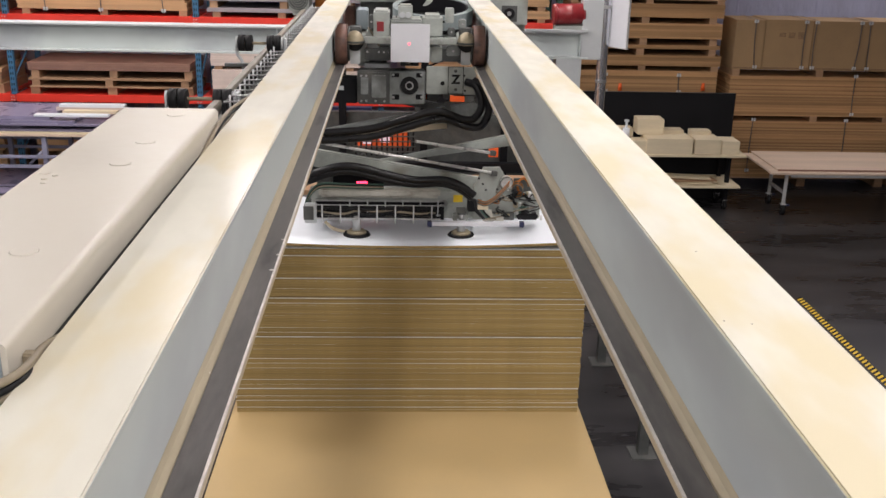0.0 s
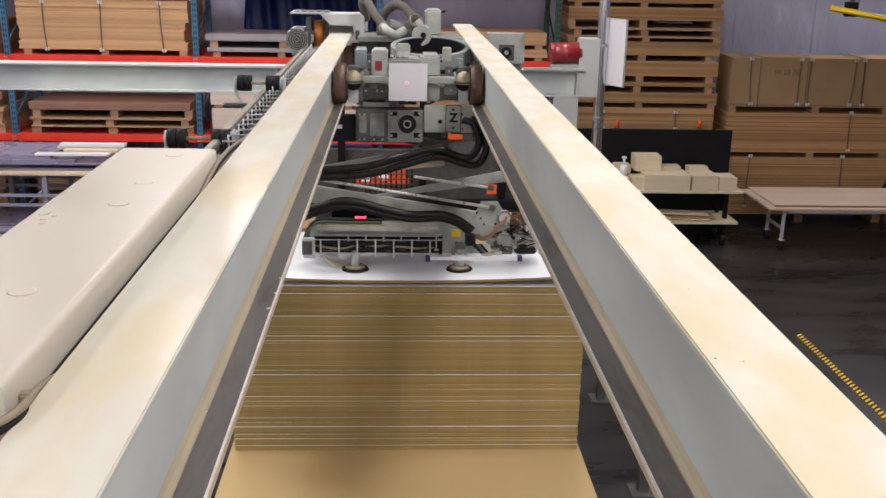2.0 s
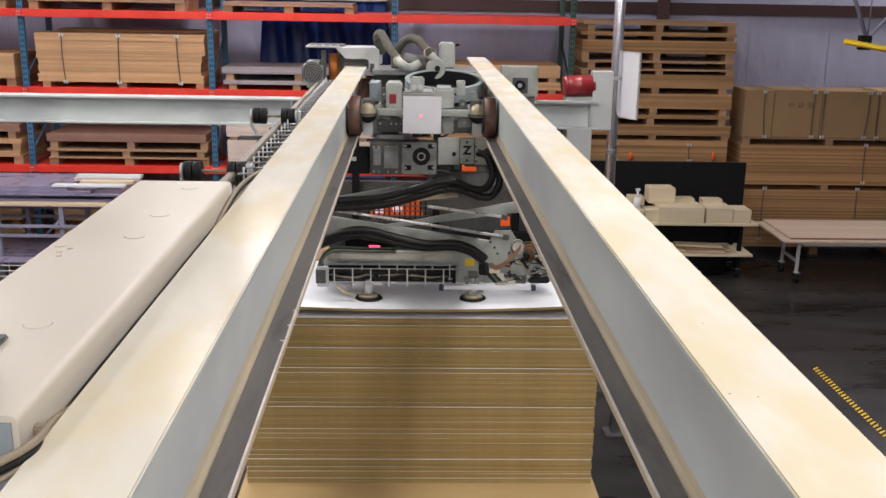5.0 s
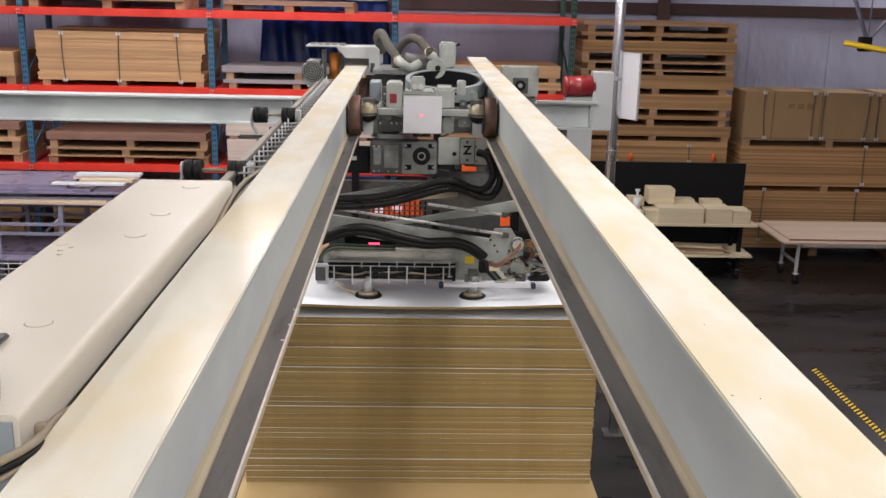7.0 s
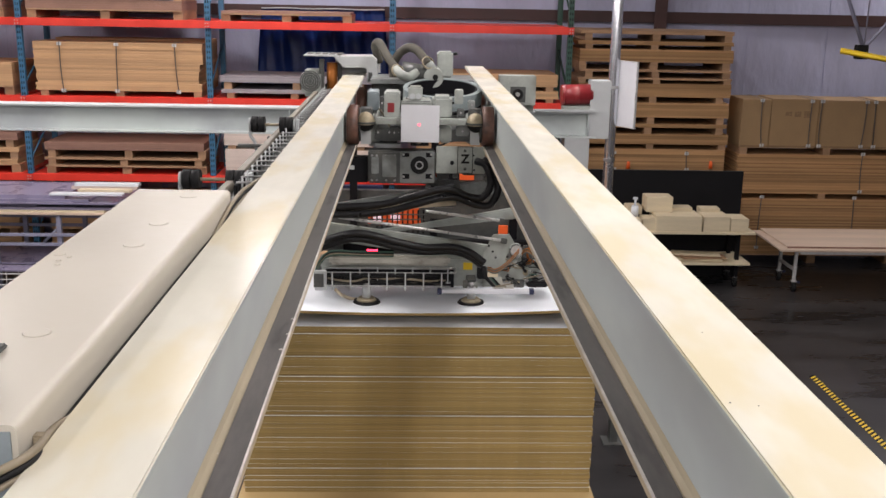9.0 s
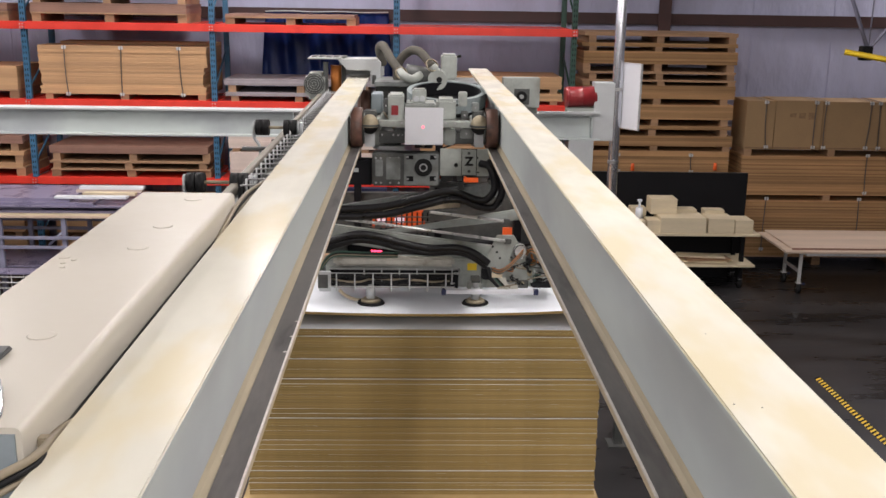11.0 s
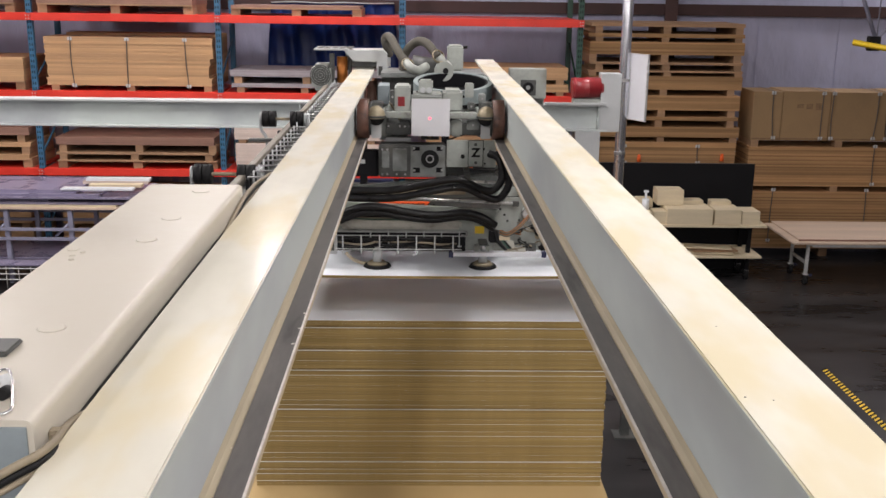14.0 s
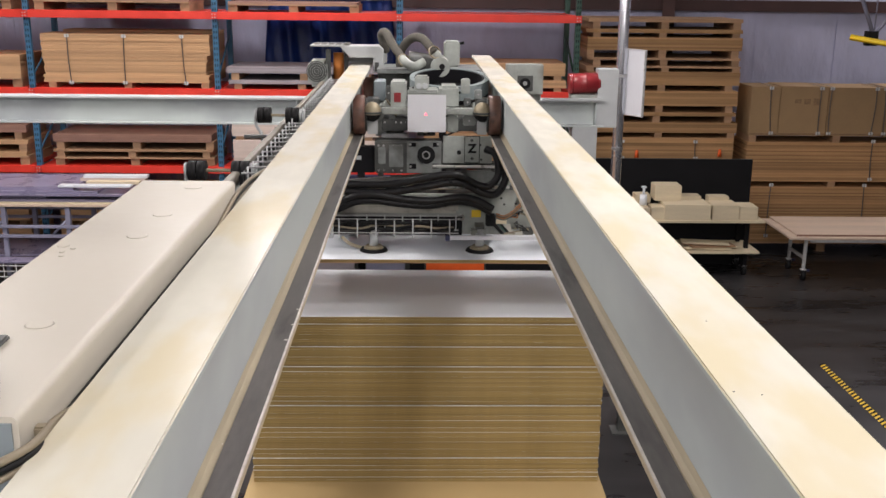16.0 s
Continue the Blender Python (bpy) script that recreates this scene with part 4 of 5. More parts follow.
for k, c in enumerate(("black", "black", "machine_dark", "green", "black")):
    part("wire", tube(bmesh.new(), spline([sh(p, 0.012 * k, 0) for p in ((0.531, 6.640, 1.804), (0.547, 6.620, 1.736), (0.588, 6.620, 1.688), (0.623, 6.640, 1.649))], 5), 0.009, 8), c, head)
part("valve_row", bb((0.637, 6.650, 1.704), (0.822, 6.650, 1.653), 0.04, 0.003), "machine_dark", head)
for p in ((0.661, 6.645, 1.693), (0.697, 6.645, 1.694), (0.732, 6.645, 1.694), (0.780, 6.645, 1.691)):
    part("valve", disc(p, 0.012, 0.006, 10), "brass", head)
part("cable_block", bb((0.837, 6.600, 1.709), (0.981, 6.600, 1.670), 0.08, 0.008), "black", head, "black cable bundle block")
part("side_bracket", bb((0.821, 6.750, 1.929), (0.957, 6.750, 1.745), 0.02), "machine_dark", head)
# the read-out
disp = part("display_box", bb((-0.544, 7.000, 1.875), (0.050, 7.000, 1.782), 0.15, 0.008), "blackpanel", head, "black electronics box")
for k in range(4):
    part("digit", bb(sh((-0.287, 6.996, 1.829), 0.02 * k, 0), sh((-0.272, 6.996, 1.808), 0.02 * k, 0), 0.003), "led", disp, "glowing red digit")
part("valve_block", bb((-0.572, 6.950, 1.913), (-0.460, 6.950, 1.776), 0.1, 0.006), "machine_dark", head)
part("valve_block", bb((-0.094, 6.950, 1.878), (0.090, 6.950, 1.792), 0.1, 0.006), "machine_dark", head)
# wire cage of the cable chain
cage = part("cable_cage", bb((-0.552, 6.500, 1.792), (0.298, 6.500, 1.794), 0.02), "steel", head, "wire cage of the cable chain")
part("rail", bb((-0.553, 6.500, 1.700), (0.300, 6.500, 1.697), 0.02), "zinc", cage)
part("rail", bb((-0.562, 6.620, 1.786), (0.303, 6.620, 1.792), 0.02), "steel", cage)
part("rail", bb((-0.563, 6.620, 1.693), (0.305, 6.620, 1.686), 0.02), "steel", cage)
for k in range(7):
    part("bar", bb(sh((-0.507, 6.492, 1.799), 0.1237 * k, 0), sh((-0.498, 6.492, 1.672), 0.1237 * k, 0), 0.008), "pale", cage)
for k in range(6):
    part("bar", bb(sh((-0.325, 6.610, 1.800), 0.1214 * k, 0), sh((-0.317, 6.610, 1.687), 0.1214 * k, 0), 0.008), "pale", cage)
bend = [(0.298, 6.510, 1.797), (0.331, 6.550, 1.786), (0.334, 6.620, 1.794), (0.303, 6.640, 1.792)]
part("bend", tube(bmesh.new(), spline(bend, 5), 0.008, 8), "steel", cage)
# Added black sheet stands for the shade inside the cage.
part("tray", bb((-0.557, 6.655, 1.777), (0.331, 6.655, 1.649), 0.015), "blackpanel", cage)
random.seed(3)
for k in range(9):
    pts = [sh((-0.563, 6.530, 1.764), 0.104 * i, -min(0.068, max(0.0, 0.0085 * k + random.uniform(-0.011, 0.011))), random.uniform(0, 0.07)) for i in range(9)]
    part("cable", tube(bmesh.new(), spline(pts, 4), random.uniform(0.006, 0.011), 8), random.choice(["black", "black", "hose_grey", "cable_tan", "orange" if k % 4 == 0 else "black"]), head)
part("end_bracket", bb((-0.623, 6.520, 1.798), (-0.543, 6.520, 1.658), 0.03, 0.004), "pale", head, "pale end bracket")
part("end_window", bb((-0.630, 6.515, 1.779), (-0.562, 6.515, 1.684), 0.004), "machine_dark", head)
# hoses and loose wires on the head
HEAD_HOSES, HOSE_END = [], Vector(LO_ROWS[-1])
for k in range(2):
    pts = [Vector((a[0] - 0.012 * k, a[1] + 0.02 * k, a[2] - (0.055 - 0.0035 * i) * k)) for i, a in enumerate(LO_ROWS)]
    pts = [p - HOSE_END for p in pts]
    HEAD_HOSES.append(part("hose", tube(bmesh.new(), spline(pts, 8), 0.026, 12), "hose", head, "thick black hose"))
    HEAD_HOSES[-1].location = HOSE_END
for k, c in enumerate(("copper", "cable_tan", "machine_dark", "copper", "cable_tan", "machine_dark")):
    o = -k * 0.006
    part("wire", tube(bmesh.new(), spline([sh(p, 0, o) for p in ((0.559, 6.600, 1.815), (0.612, 6.580, 1.805), (0.669, 6.580, 1.838), (0.720, 6.600, 1.882), (0.776, 6.630, 1.939))], 5), 0.0033, 6), c, head)
for k, c in enumerate(("copper", "green", "copper", "cable_tan", "machine_dark")):
    o = -k * 0.0075
    part("wire", tube(bmesh.new(), spline([sh(p, 0, o) for p in ((0.794, 6.640, 1.897), (0.819, 6.600, 1.948), (0.863, 6.600, 1.924), (0.864, 6.620, 1.862), (0.831, 6.660, 1.835))], 5), 0.0035, 6), c, head)
for k, c in enumerate(("green", "cable_tan", "black", "green")):
    o = k * 0.009
    part("wire", tube(bmesh.new(), spline([sh(p, 0, o) for p in ((-0.635, 6.640, 1.715), (-0.595, 6.640, 1.817), (-0.518, 6.660, 1.873), (-0.324, 6.670, 1.869), (-0.090, 6.680, 1.865))], 5), 0.007, 6), c, head)

# small valves, fittings and loose wires crowding the joint
random.seed(17)
for k in range(16):
    x, z = random.uniform(0.80, 1.02), random.uniform(1.655, 1.86)
    r, y = random.uniform(0.009, 0.02), 6.62 + random.uniform(0, 0.05)
    part("fitting", rod(bmesh.new(), (x, y, z), (x + random.uniform(-0.02, 0.02), y + 0.07, z), r, seg=10), random.choice(["steel", "brass", "black", "machine", "zinc", "black"]), head)
for k in range(12):
    x, z = random.uniform(0.66, 0.98), random.uniform(1.68, 1.84)
    p = [Vector((x + random.uniform(-0.05, 0.05) * i, 6.6 + 0.02 * (i % 2), z + random.uniform(-0.045, 0.045))) for i in range(4)]
    part("wire", tube(bmesh.new(), spline(p, 5), 0.004, 6), random.choice(["black", "green", "copper", "cable_tan", "black"]), head)
for r in (0.05, 0.056, 0.062):
    part("wire", tube(bmesh.new(), [Vector((0.872 + r * 0.7 * math.cos(0.5 * i), 6.63, 1.905 + r * math.sin(0.5 * i))) for i in range(11)], 0.0035, 6), "copper", head)
part("encoder_ring", ring((0, 0), 0.043, 0.05, -0.006, 0.006, 32), "chrome", mt).matrix_basis = Matrix.Translation((0.758, 6.636, 1.92)) @ Euler((radians(90), 0, 0)).to_matrix().to_4x4()
for x, z in ((0.655, 1.99), (0.62, 1.86), (0.70, 1.865), (0.71, 1.735), (0.64, 1.76), (0.56, 1.72)):
    part("bolt", disc((x, 6.684, z), 0.0085, 0.006, 8), "machine_dark", lug)
part("bracket", prism([(0.60, 1.655), (0.62, 1.735), (0.66, 1.735), (0.67, 1.69), (0.74, 1.69), (0.75, 1.655)], 6.62, 6.628), "covergrey", head, "bent dusty bracket")

# cups and the spreader bar ride on the board
CUP_Z = 1.474 + 0.018 + 0.067


def cup(x, y, z, label):
    c = part("suction_cup", rod(bmesh.new(), (x, y, z - 0.006), (x, y, z + 0.012), 0.098, 0.085, seg=36), "black", head, label)
    part("cup_plate", rod(bmesh.new(), (x, y, z + 0.0125), (x, y, z + 0.03), 0.07, 0.055, seg=30), "brass", c)
    part("stem", rod(bmesh.new(), (x, y, z + 0.0305), (x, y, z + 0.11), 0.03, seg=20), "pale", c)
    part("rod", rod(bmesh.new(), (x, y, z + 0.1105), (x, y, z + 0.15), 0.018, seg=12), "steel", c)
    part("cup_arm", slab(x - 0.03, x + 0.03, y - 0.02, y + 0.118, z + 0.1505, z + 0.165), "machine_dark", c)


for x, y in ((-0.275, 6.6), (0.45, 6.6), (-0.285, 7.28), (0.46, 7.28), (-0.9, 7.28), (1.05, 7.28)):
    cup(x, y, CUP_Z, "black rubber suction cup")
bar = part("spreader_bar", bb((0.215, 6.480, 1.684), (0.872, 6.480, 1.658), 0.04, 0.003), "platewhite", head, "aluminium spreader bar with blue end caps")
part("end_cap", bb((0.211, 6.475, 1.688), (0.242, 6.475, 1.650), 0.045, 0.003), "navy", bar)
part("end_cap", bb((0.839, 6.475, 1.690), (0.872, 6.475, 1.654), 0.045, 0.003), "navy", bar)
part("air_hose", tube(bmesh.new(), spline([(-0.492, 6.600, 1.647), (-0.437, 6.600, 1.599), (-0.354, 6.650, 1.559), (-0.280, 6.580, 1.599)], 6), 0.012, 8), "cream", head, "thin translucent air hose")


# ---- cable track and rollers beside the runway ----
track = thing("cable_track", "grey cable track with wire comb and black rollers", "cable track")
part("side_rail", slab(-0.765, -0.73, 3.9, 8.15, 2.83, 2.872, 0.004), "tracktan", track)
part("side_rail", slab(-0.60, -0.575, 3.2, 8.2, 2.82, 2.86, 0.004), "machine_dark", track)
part("bed", slab(-0.7295, -0.6005, 3.9, 8.2, 2.82, 2.835), "machine_dark", track)
for k in range(62):
    y = 3.95 + 0.067 * k
    for x in (-0.69, -0.585):
        part("chain_link", slab(x - 0.006, x + 0.006, y, y + 0.052, 2.8355, 2.895, 0.004), "black", track)
    if k % 2:
        continue
    part("rung", rod(bmesh.new(), (-0.69, y + 0.026, 2.898), (-0.556, y + 0.026, 2.902), 0.0042, seg=8), "steel", track, "bright chain rung")
    part("rung_pin", rod(bmesh.new(), (-0.665 + 0.05 * (k % 2), y + 0.026, 2.86), (-0.665 + 0.05 * (k % 2), y + 0.026, 2.925), 0.004, seg=6), "pale", track)
for y in (3.7, 5.5, 7.5):
    part("bracket", slab(-0.74, -0.5, y, y + 0.06, 2.57, 2.5895), "machine_dark", track)
    part("bracket_post", slab(-0.72, -0.62, y, y + 0.06, 2.59, 2.8195), "machine_dark", track)


def roller_shaft(p, q, r):
    s = part("shaft", rod(bmesh.new(), p, q, 0.008, seg=10), "brass", track, "thin brass-coloured shaft")
    for e, sg in ((p, 1), (q, -1)):
        for k in range(2):
            part("roller", rod(bmesh.new(), (e[0] + sg * (0.012 + 0.038 * k), e[1], e[2]), (e[0] + sg * (0.046 + 0.038 * k), e[1], e[2]), r, seg=24), "black", s, "black rubber roller")
        part("washer", rod(bmesh.new(), (e[0] - sg * 0.004, e[1], e[2]), (e[0] + sg * 0.008, e[1], e[2]), r * 0.8, seg=20), "pale", s)
    part("stand", slab(q[0] + 0.008, q[0] + 0.02, q[1] - 0.03, q[1] + 0.03, 2.84, q[2] + 0.03), "pale", s)
    part("stand", tube(bmesh.new(), spline([p, sh(p, 0.0, -0.06), sh(p, 0.03, -0.12), sh(p, 0.035, -0.3)], 4), 0.009, 8), "pale", s)


roller_shaft((-0.963, 4.200, 2.868), (-0.684, 4.200, 2.868), 0.042)
roller_shaft((-0.884, 5.600, 2.924), (-0.633, 5.600, 2.923), 0.045)
part("arm", slab(-0.95, -0.66, 5.56, 5.6, 2.80, 2.815), "machine_dark", track)
part("arm", slab(-0.98, -0.66, 4.16, 4.2, 2.74, 2.755), "machine_dark", track)

# drive unit on top of the runway end
unit = thing("drive_unit", "open drive unit with fan motor and pale cover", "machine drive")
part("top_cover", bb((-0.860, 8.300, 3.149), (-0.575, 8.300, 3.137), 0.35, 0.003), "pale", unit, "thin pale top cover")
for k in range(5):
    part("cover_slot", slab((-0.834, 8.360, 3.151)[0] + 0.06 * k, (-0.834, 8.360, 3.151)[0] + 0.06 * k + 0.045, 8.36, 8.6, (-0.828, 8.300, 3.150)[2] + 0.002, (-0.828, 8.300, 3.150)[2] + 0.006), "machine_dark", unit)
part("side_cover", prism([(-0.617, 3.140), (-0.294, 3.142), (-0.262, 3.116), (-0.261, 2.933), (-0.344, 2.931), (-0.345, 3.050), (-0.534, 3.051)], 8.3, 8.62, 0.004), "pale", unit, "pale bent sheet metal cover")
part("slot", bb((-0.330, 8.290, 3.015), (-0.297, 8.290, 2.942), 0.006), "machine_dark", unit)
fan = part("fan_motor", bb((-0.885, 8.300, 3.022), (-0.721, 8.300, 2.809), 0.3, 0.03), "machine", unit, "grey fan motor")
part("fan_grille", disc((-0.806, 8.285, 2.937), 0.085, 0.014, 28), "machine_dark", fan)
for k in range(4):
    part("grille_ring", ring((0, 0), 0.016 + 0.019 * k, 0.019 + 0.019 * k, 0.0, 0.004, 24), "machine", fan).matrix_basis = Matrix.Translation((-0.806, 8.281, 2.938)) @ Euler((radians(90), 0, 0)).to_matrix().to_4x4()
part("post", bb((-0.736, 8.350, 3.112), (-0.697, 8.350, 2.828), 0.04), "machine_dark", unit)
part("winding", rod(bmesh.new(), (-0.634, 8.400, 3.084), (-0.635, 8.400, 2.824), 0.045, seg=20), "copper", unit, "orange copper-coloured spindle")
part("post", bb((-0.590, 8.450, 3.090), (-0.559, 8.450, 2.821), 0.04), "machine_dark", unit)
part("base", slab(-0.9, -0.545, 8.25, 8.7, 2.58, 2.72, 0.01), "machine", unit)
part("base_arm", slab(-0.9, -0.5, 8.4, 8.5, 2.55, 2.5795), "machine", unit)
part("rear_mount", slab(-0.62, -0.24, 8.58, 8.62, 2.9905, 3.1), "pale", unit)

# ---- cables along the hood ----
for k, (c, r) in enumerate((("cable_tan", 0.0065), ("black", 0.006), ("cable_tan", 0.0055))):
    o = 0.0125 * k
    pts = [(-0.585, 1.220, 2.998), (-0.555, 1.260, 3.005), (-0.538, 1.295, 3.005), (-0.533, 1.345, 3.000), (-0.5475, 1.47, 2.978), (-0.5475, 1.7, 2.93), (-0.5475, 2.2, 2.89), (-0.5475, 2.7, 2.96), (-0.549, 3.05, 3.0), (-0.56, 3.3, 2.99), (-0.59, 3.6, 2.95), (-0.6, 4.0, 2.91)]
    pts = [sh(p, 0, -o) for p in pts]
    solid("cable", tube(bmesh.new(), spline([Vector(p) for p in pts], 8), r, 10), c, "thick machine cable running along the hood", "cable", "hood cables")
tie = solid("cable_tie", slab(-0.558, -0.5375, 1.385, 1.405, 2.955, 2.999, 0.003), "cable_tan", "tan cable clamp on the machine cables", "cable clamp")
clip = thing("wire_clip", "bent chrome wire clip lying on the hood", "wire clip")
loop = [(-0.673, 1.480, 3.050), (-0.658, 1.500, 3.052), (-0.639, 1.471, 3.054), (-0.606, 1.394, 3.054), (-0.591, 1.353, 3.052), (-0.597, 1.347, 3.046), (-0.614, 1.338, 3.046)]
part("loop", tube(bmesh.new(), spline([Vector(p) for p in loop], 5), 0.003, 8), "chrome", clip)
part("knob", rod(bmesh.new(), (-0.627, 1.403, 3.050), (-0.623, 1.420, 3.050), 0.01, seg=12), "black", clip)
part("spring", rod(bmesh.new(), (-0.646, 1.437, 3.052), (-0.635, 1.455, 3.052), 0.012, seg=12), "pale", clip)

# ---- on the end of the cross beam ----
beacon = thing("horn_drum", "dark red drum lying on the cross beam", "drum")
part("drum", rod(bmesh.new(), (1.462, 9.540, 2.737), (1.755, 9.540, 2.748), 0.097, seg=32), "signal_red", beacon)
for p in ((1.484, 9.540, 2.738), (1.614, 9.540, 2.746), (1.738, 9.540, 2.748)):
    part("band", rod(bmesh.new(), p, sh(p, 0.012, 0), 0.1, seg=32), "signal_red", beacon)
part("saddle", slab((1.476, 9.540, 2.673)[0], (1.748, 9.540, 2.678)[0], 9.47, 9.61, 2.5885, 2.64), "machine", beacon)
guard = thing("end_guard", "pale grey sheet metal end guard plate", "guard plate")
part("plate", bb((1.730, 9.450, 2.883), (1.922, 9.450, 2.331), 0.18, 0.006), "pale", guard)
part("shelf", slab(1.2, 1.78, 9.42, 9.46, 2.5885, 2.61), "pale", guard)
sbox = thing("switch_box", "grey switch box with round black dial", "switch box")
part("case", bb((0.844, 9.300, 2.931), (1.187, 9.300, 2.656), 0.15, 0.006), "machine", sbox)
d = part("dial", disc((1.018, 9.285, 2.759), 0.05, 0.015, 24), "black", sbox, "round black dial")
part("dial_plate", bb((0.947, 9.294, 2.830), (1.090, 9.294, 2.687), 0.006), "machine_dark", sbox)
part("dial_centre", disc((1.017, 9.280, 2.760), 0.02, 0.005, 16), "steel", d)
part("foot", slab((0.855, 9.300, 2.650)[0], (1.187, 9.300, 2.656)[0], 9.44, 9.64, 2.5885, (0.913, 9.300, 2.651)[2]), "machine", sbox)

# ---- pole with a white sign ----
pole = thing("steel_pole", "tall galvanised steel pole with white sign", "pole")
part("tube", rod(bmesh.new(), (2.155, 10.5, 0.011), (2.155, 10.5, HALL_Z), 0.055, seg=28), "galv", pole)
part("base_plate", slab(2.0, 2.31, 10.35, 10.65, 0, 0.0105), "steel", pole)
for z in (2.72, 1.95):
    part("collar", ring((2.155, 10.5), 0.055, 0.06, z, z + 0.03, 24), "steel", pole)
sg = bmesh.new()
box(sg, 0.0, 0.26, -0.01, 0.01, 2.33, 3.01, 0.004)
o = part("sign", sg, "platewhite", pole, "white sign board in a thin frame")
o.matrix_basis = pose(2.22, 10.5, 0, 0, 0, -60)
for x0, x1, z0, z1 in ((-0.006, 0.004, 2.325, 3.015), (0.256, 0.266, 2.325, 3.015), (0.004, 0.256, 3.004, 3.014), (0.004, 0.256, 2.326, 2.336)):
    part("sign_frame", slab(x0, x1, -0.014, 0.014, z0, z1, 0.002), "zinc", o)
# hanging yellow bar of a crane
hang = thing("hanging_bar", "yellow bar hung from grey struts", "hanging bar")
part("bar", tube(bmesh.new(), [Vector((4.749, 11.000, 3.130)), Vector((5.487, 10.600, 3.002))], 0.032, 4), "yellow", hang)
part("clamp", bb((4.924, 10.960, 3.196), (5.046, 10.960, 3.040), 0.1, 0.006), "black", hang)
part("strut", rod(bmesh.new(), (4.996, 11.000, 3.171), (4.515, 11.200, 4.469), 0.022, seg=10), "bluegrey", hang)
part("strut", rod(bmesh.new(), (5.021, 11.000, 3.172), (5.666, 11.200, 3.845), 0.018, seg=10), "bluegrey", hang)
part("strut", rod(bmesh.new(), (5.008, 11.000, 3.171), ((5.008, 11.000, 3.593)[0], 11.0, HALL_Z), 0.008, seg=8), "bluegrey", hang)

# ---- carts on the floor ----
def castor(parent, x, y, z):
    c = part("castor", rod(bmesh.new(), (x - 0.02, y, 0.065), (x + 0.02, y, 0.065), 0.065, seg=20), "black", parent, "black castor wheel")
    part("fork", slab(x - 0.03, x - 0.022, y - 0.03, y + 0.03, 0.06, z), "chrome", c)
    part("fork", slab(x + 0.022, x + 0.03, y - 0.03, y + 0.03, 0.06, z), "chrome", c)
    part("swivel", slab(x - 0.03, x + 0.03, y - 0.03, y + 0.03, z, z + 0.015), "chrome", c)


cart = thing("board_cart", "steel board cart with pinkish plywood top on castors", "cart")
part("top", slab(4.86, 7.2, 12.17, 13.2, 0.592, 0.61, 0.003), "maple", cart, "pinkish plywood sheet")
part("edge_strip", slab(4.86, 7.2, 12.16, 12.169, 0.588, 0.611), "redbrown", cart)
part("under_board", slab(4.75, 7.2, 12.07, 13.17, 0.562, 0.5875, 0.003), "maple", cart, "second sheet under the top")
for x in (5.0, 6.9):
    for y in (12.2, 12.72):
        part("leg", slab(x - 0.02, x + 0.02, y - 0.02, y + 0.02, 0.135, 0.539, 0.006), "zinc", cart)
        castor(cart, x, y, 0.12)
        part("brake_pedal", slab(x + 0.035, x + 0.075, y - 0.035, y - 0.01, 0.12, 0.15, 0.004), "navy", cart)
        part("foot_bracket", slab(x - 0.036, x + 0.036, y - 0.03, y + 0.03, 0.1355, 0.15, 0.003), "zinc", cart)
    part("cross_bar", slab(x - 0.016, x + 0.016, 12.221, 12.699, 0.27, 0.31, 0.004), "zinc", cart)
    part("top_bar", slab(x - 0.02, x + 0.02, 12.1, 13.1, 0.54, 0.5615, 0.003), "zinc", cart)
part("side_bar", slab(5.021, 6.879, 12.1, 12.13, 0.522, 0.5615, 0.004), "zinc", cart)

cart = thing("tool_cart", "low dark cart loaded with pale boards", "cart")
part("top", slab(2.5, 4.45, 12.2, 12.85, 0.745, 0.775, 0.003), "palewood", cart)
part("shelf", slab(2.55, 4.42, 12.22, 12.83, 0.335, 0.365, 0.003), "palewood", cart)
for x in (2.65, 4.3):
    for y in (12.42, 12.76):
        part("leg", slab(x - 0.025, x + 0.025, y - 0.025, y + 0.025, 0.135, 0.744), "blackpanel", cart)
        castor(cart, x, y, 0.12)
random.seed(21)
z = 0.3655
for k in range(7):
    w, h = random.uniform(0.45, 0.75), random.uniform(0.007, 0.014)
    solid("offcut", slab(-w / 2, w / 2, -0.11, 0.11, 0, h), random.choice(["palewood", "wood", "palewood"]), "thin board offcut on the cart shelf", "board", "offcuts on cart",
          at=(3.82 + random.uniform(-0.08, 0.08), 12.42 + random.uniform(-0.03, 0.06), z)).rotation_euler = (0, 0, radians(random.uniform(-9, 9)))
    z += h + 0.0005
for x0, x1, y0, y1, z0, z1, m in ((3.0, 3.2, 12.25, 12.5, 0, 0.16, "palewood"), (3.16, 3.75, 12.22, 12.6, 0, 0.20, "palewood"), (3.78, 4.12, 12.24, 12.6, 0, 0.19, "palewood"), (4.13, 4.36, 12.24, 12.55, 0, 0.17, "palewood"),
                                  (2.66, 2.98, 12.24, 12.6, 0, 0.15, "palewood"), (3.08, 3.42, 12.45, 12.72, 0.2, 0.4, "palewood"), (2.85, 3.05, 12.55, 12.75, 0.15, 0.26, "palewood")):
    solid("foam_block", slab(x0, x1, y0, y1, 0.7755 + z0, 0.7755 + z1, 0.006), m, "cream-coloured block lying on the cart", "block", "blocks on cart")
    if z0 == 0 and x1 - x0 > 0.3:
        solid("foam_block", slab(x0 + 0.03, x1 - 0.05, y0 + 0.3, y1 + 0.12, 0.7755, 0.7755 + z1 + 0.05, 0.004), m, "cream-coloured block lying on the cart", "block", "blocks on cart")
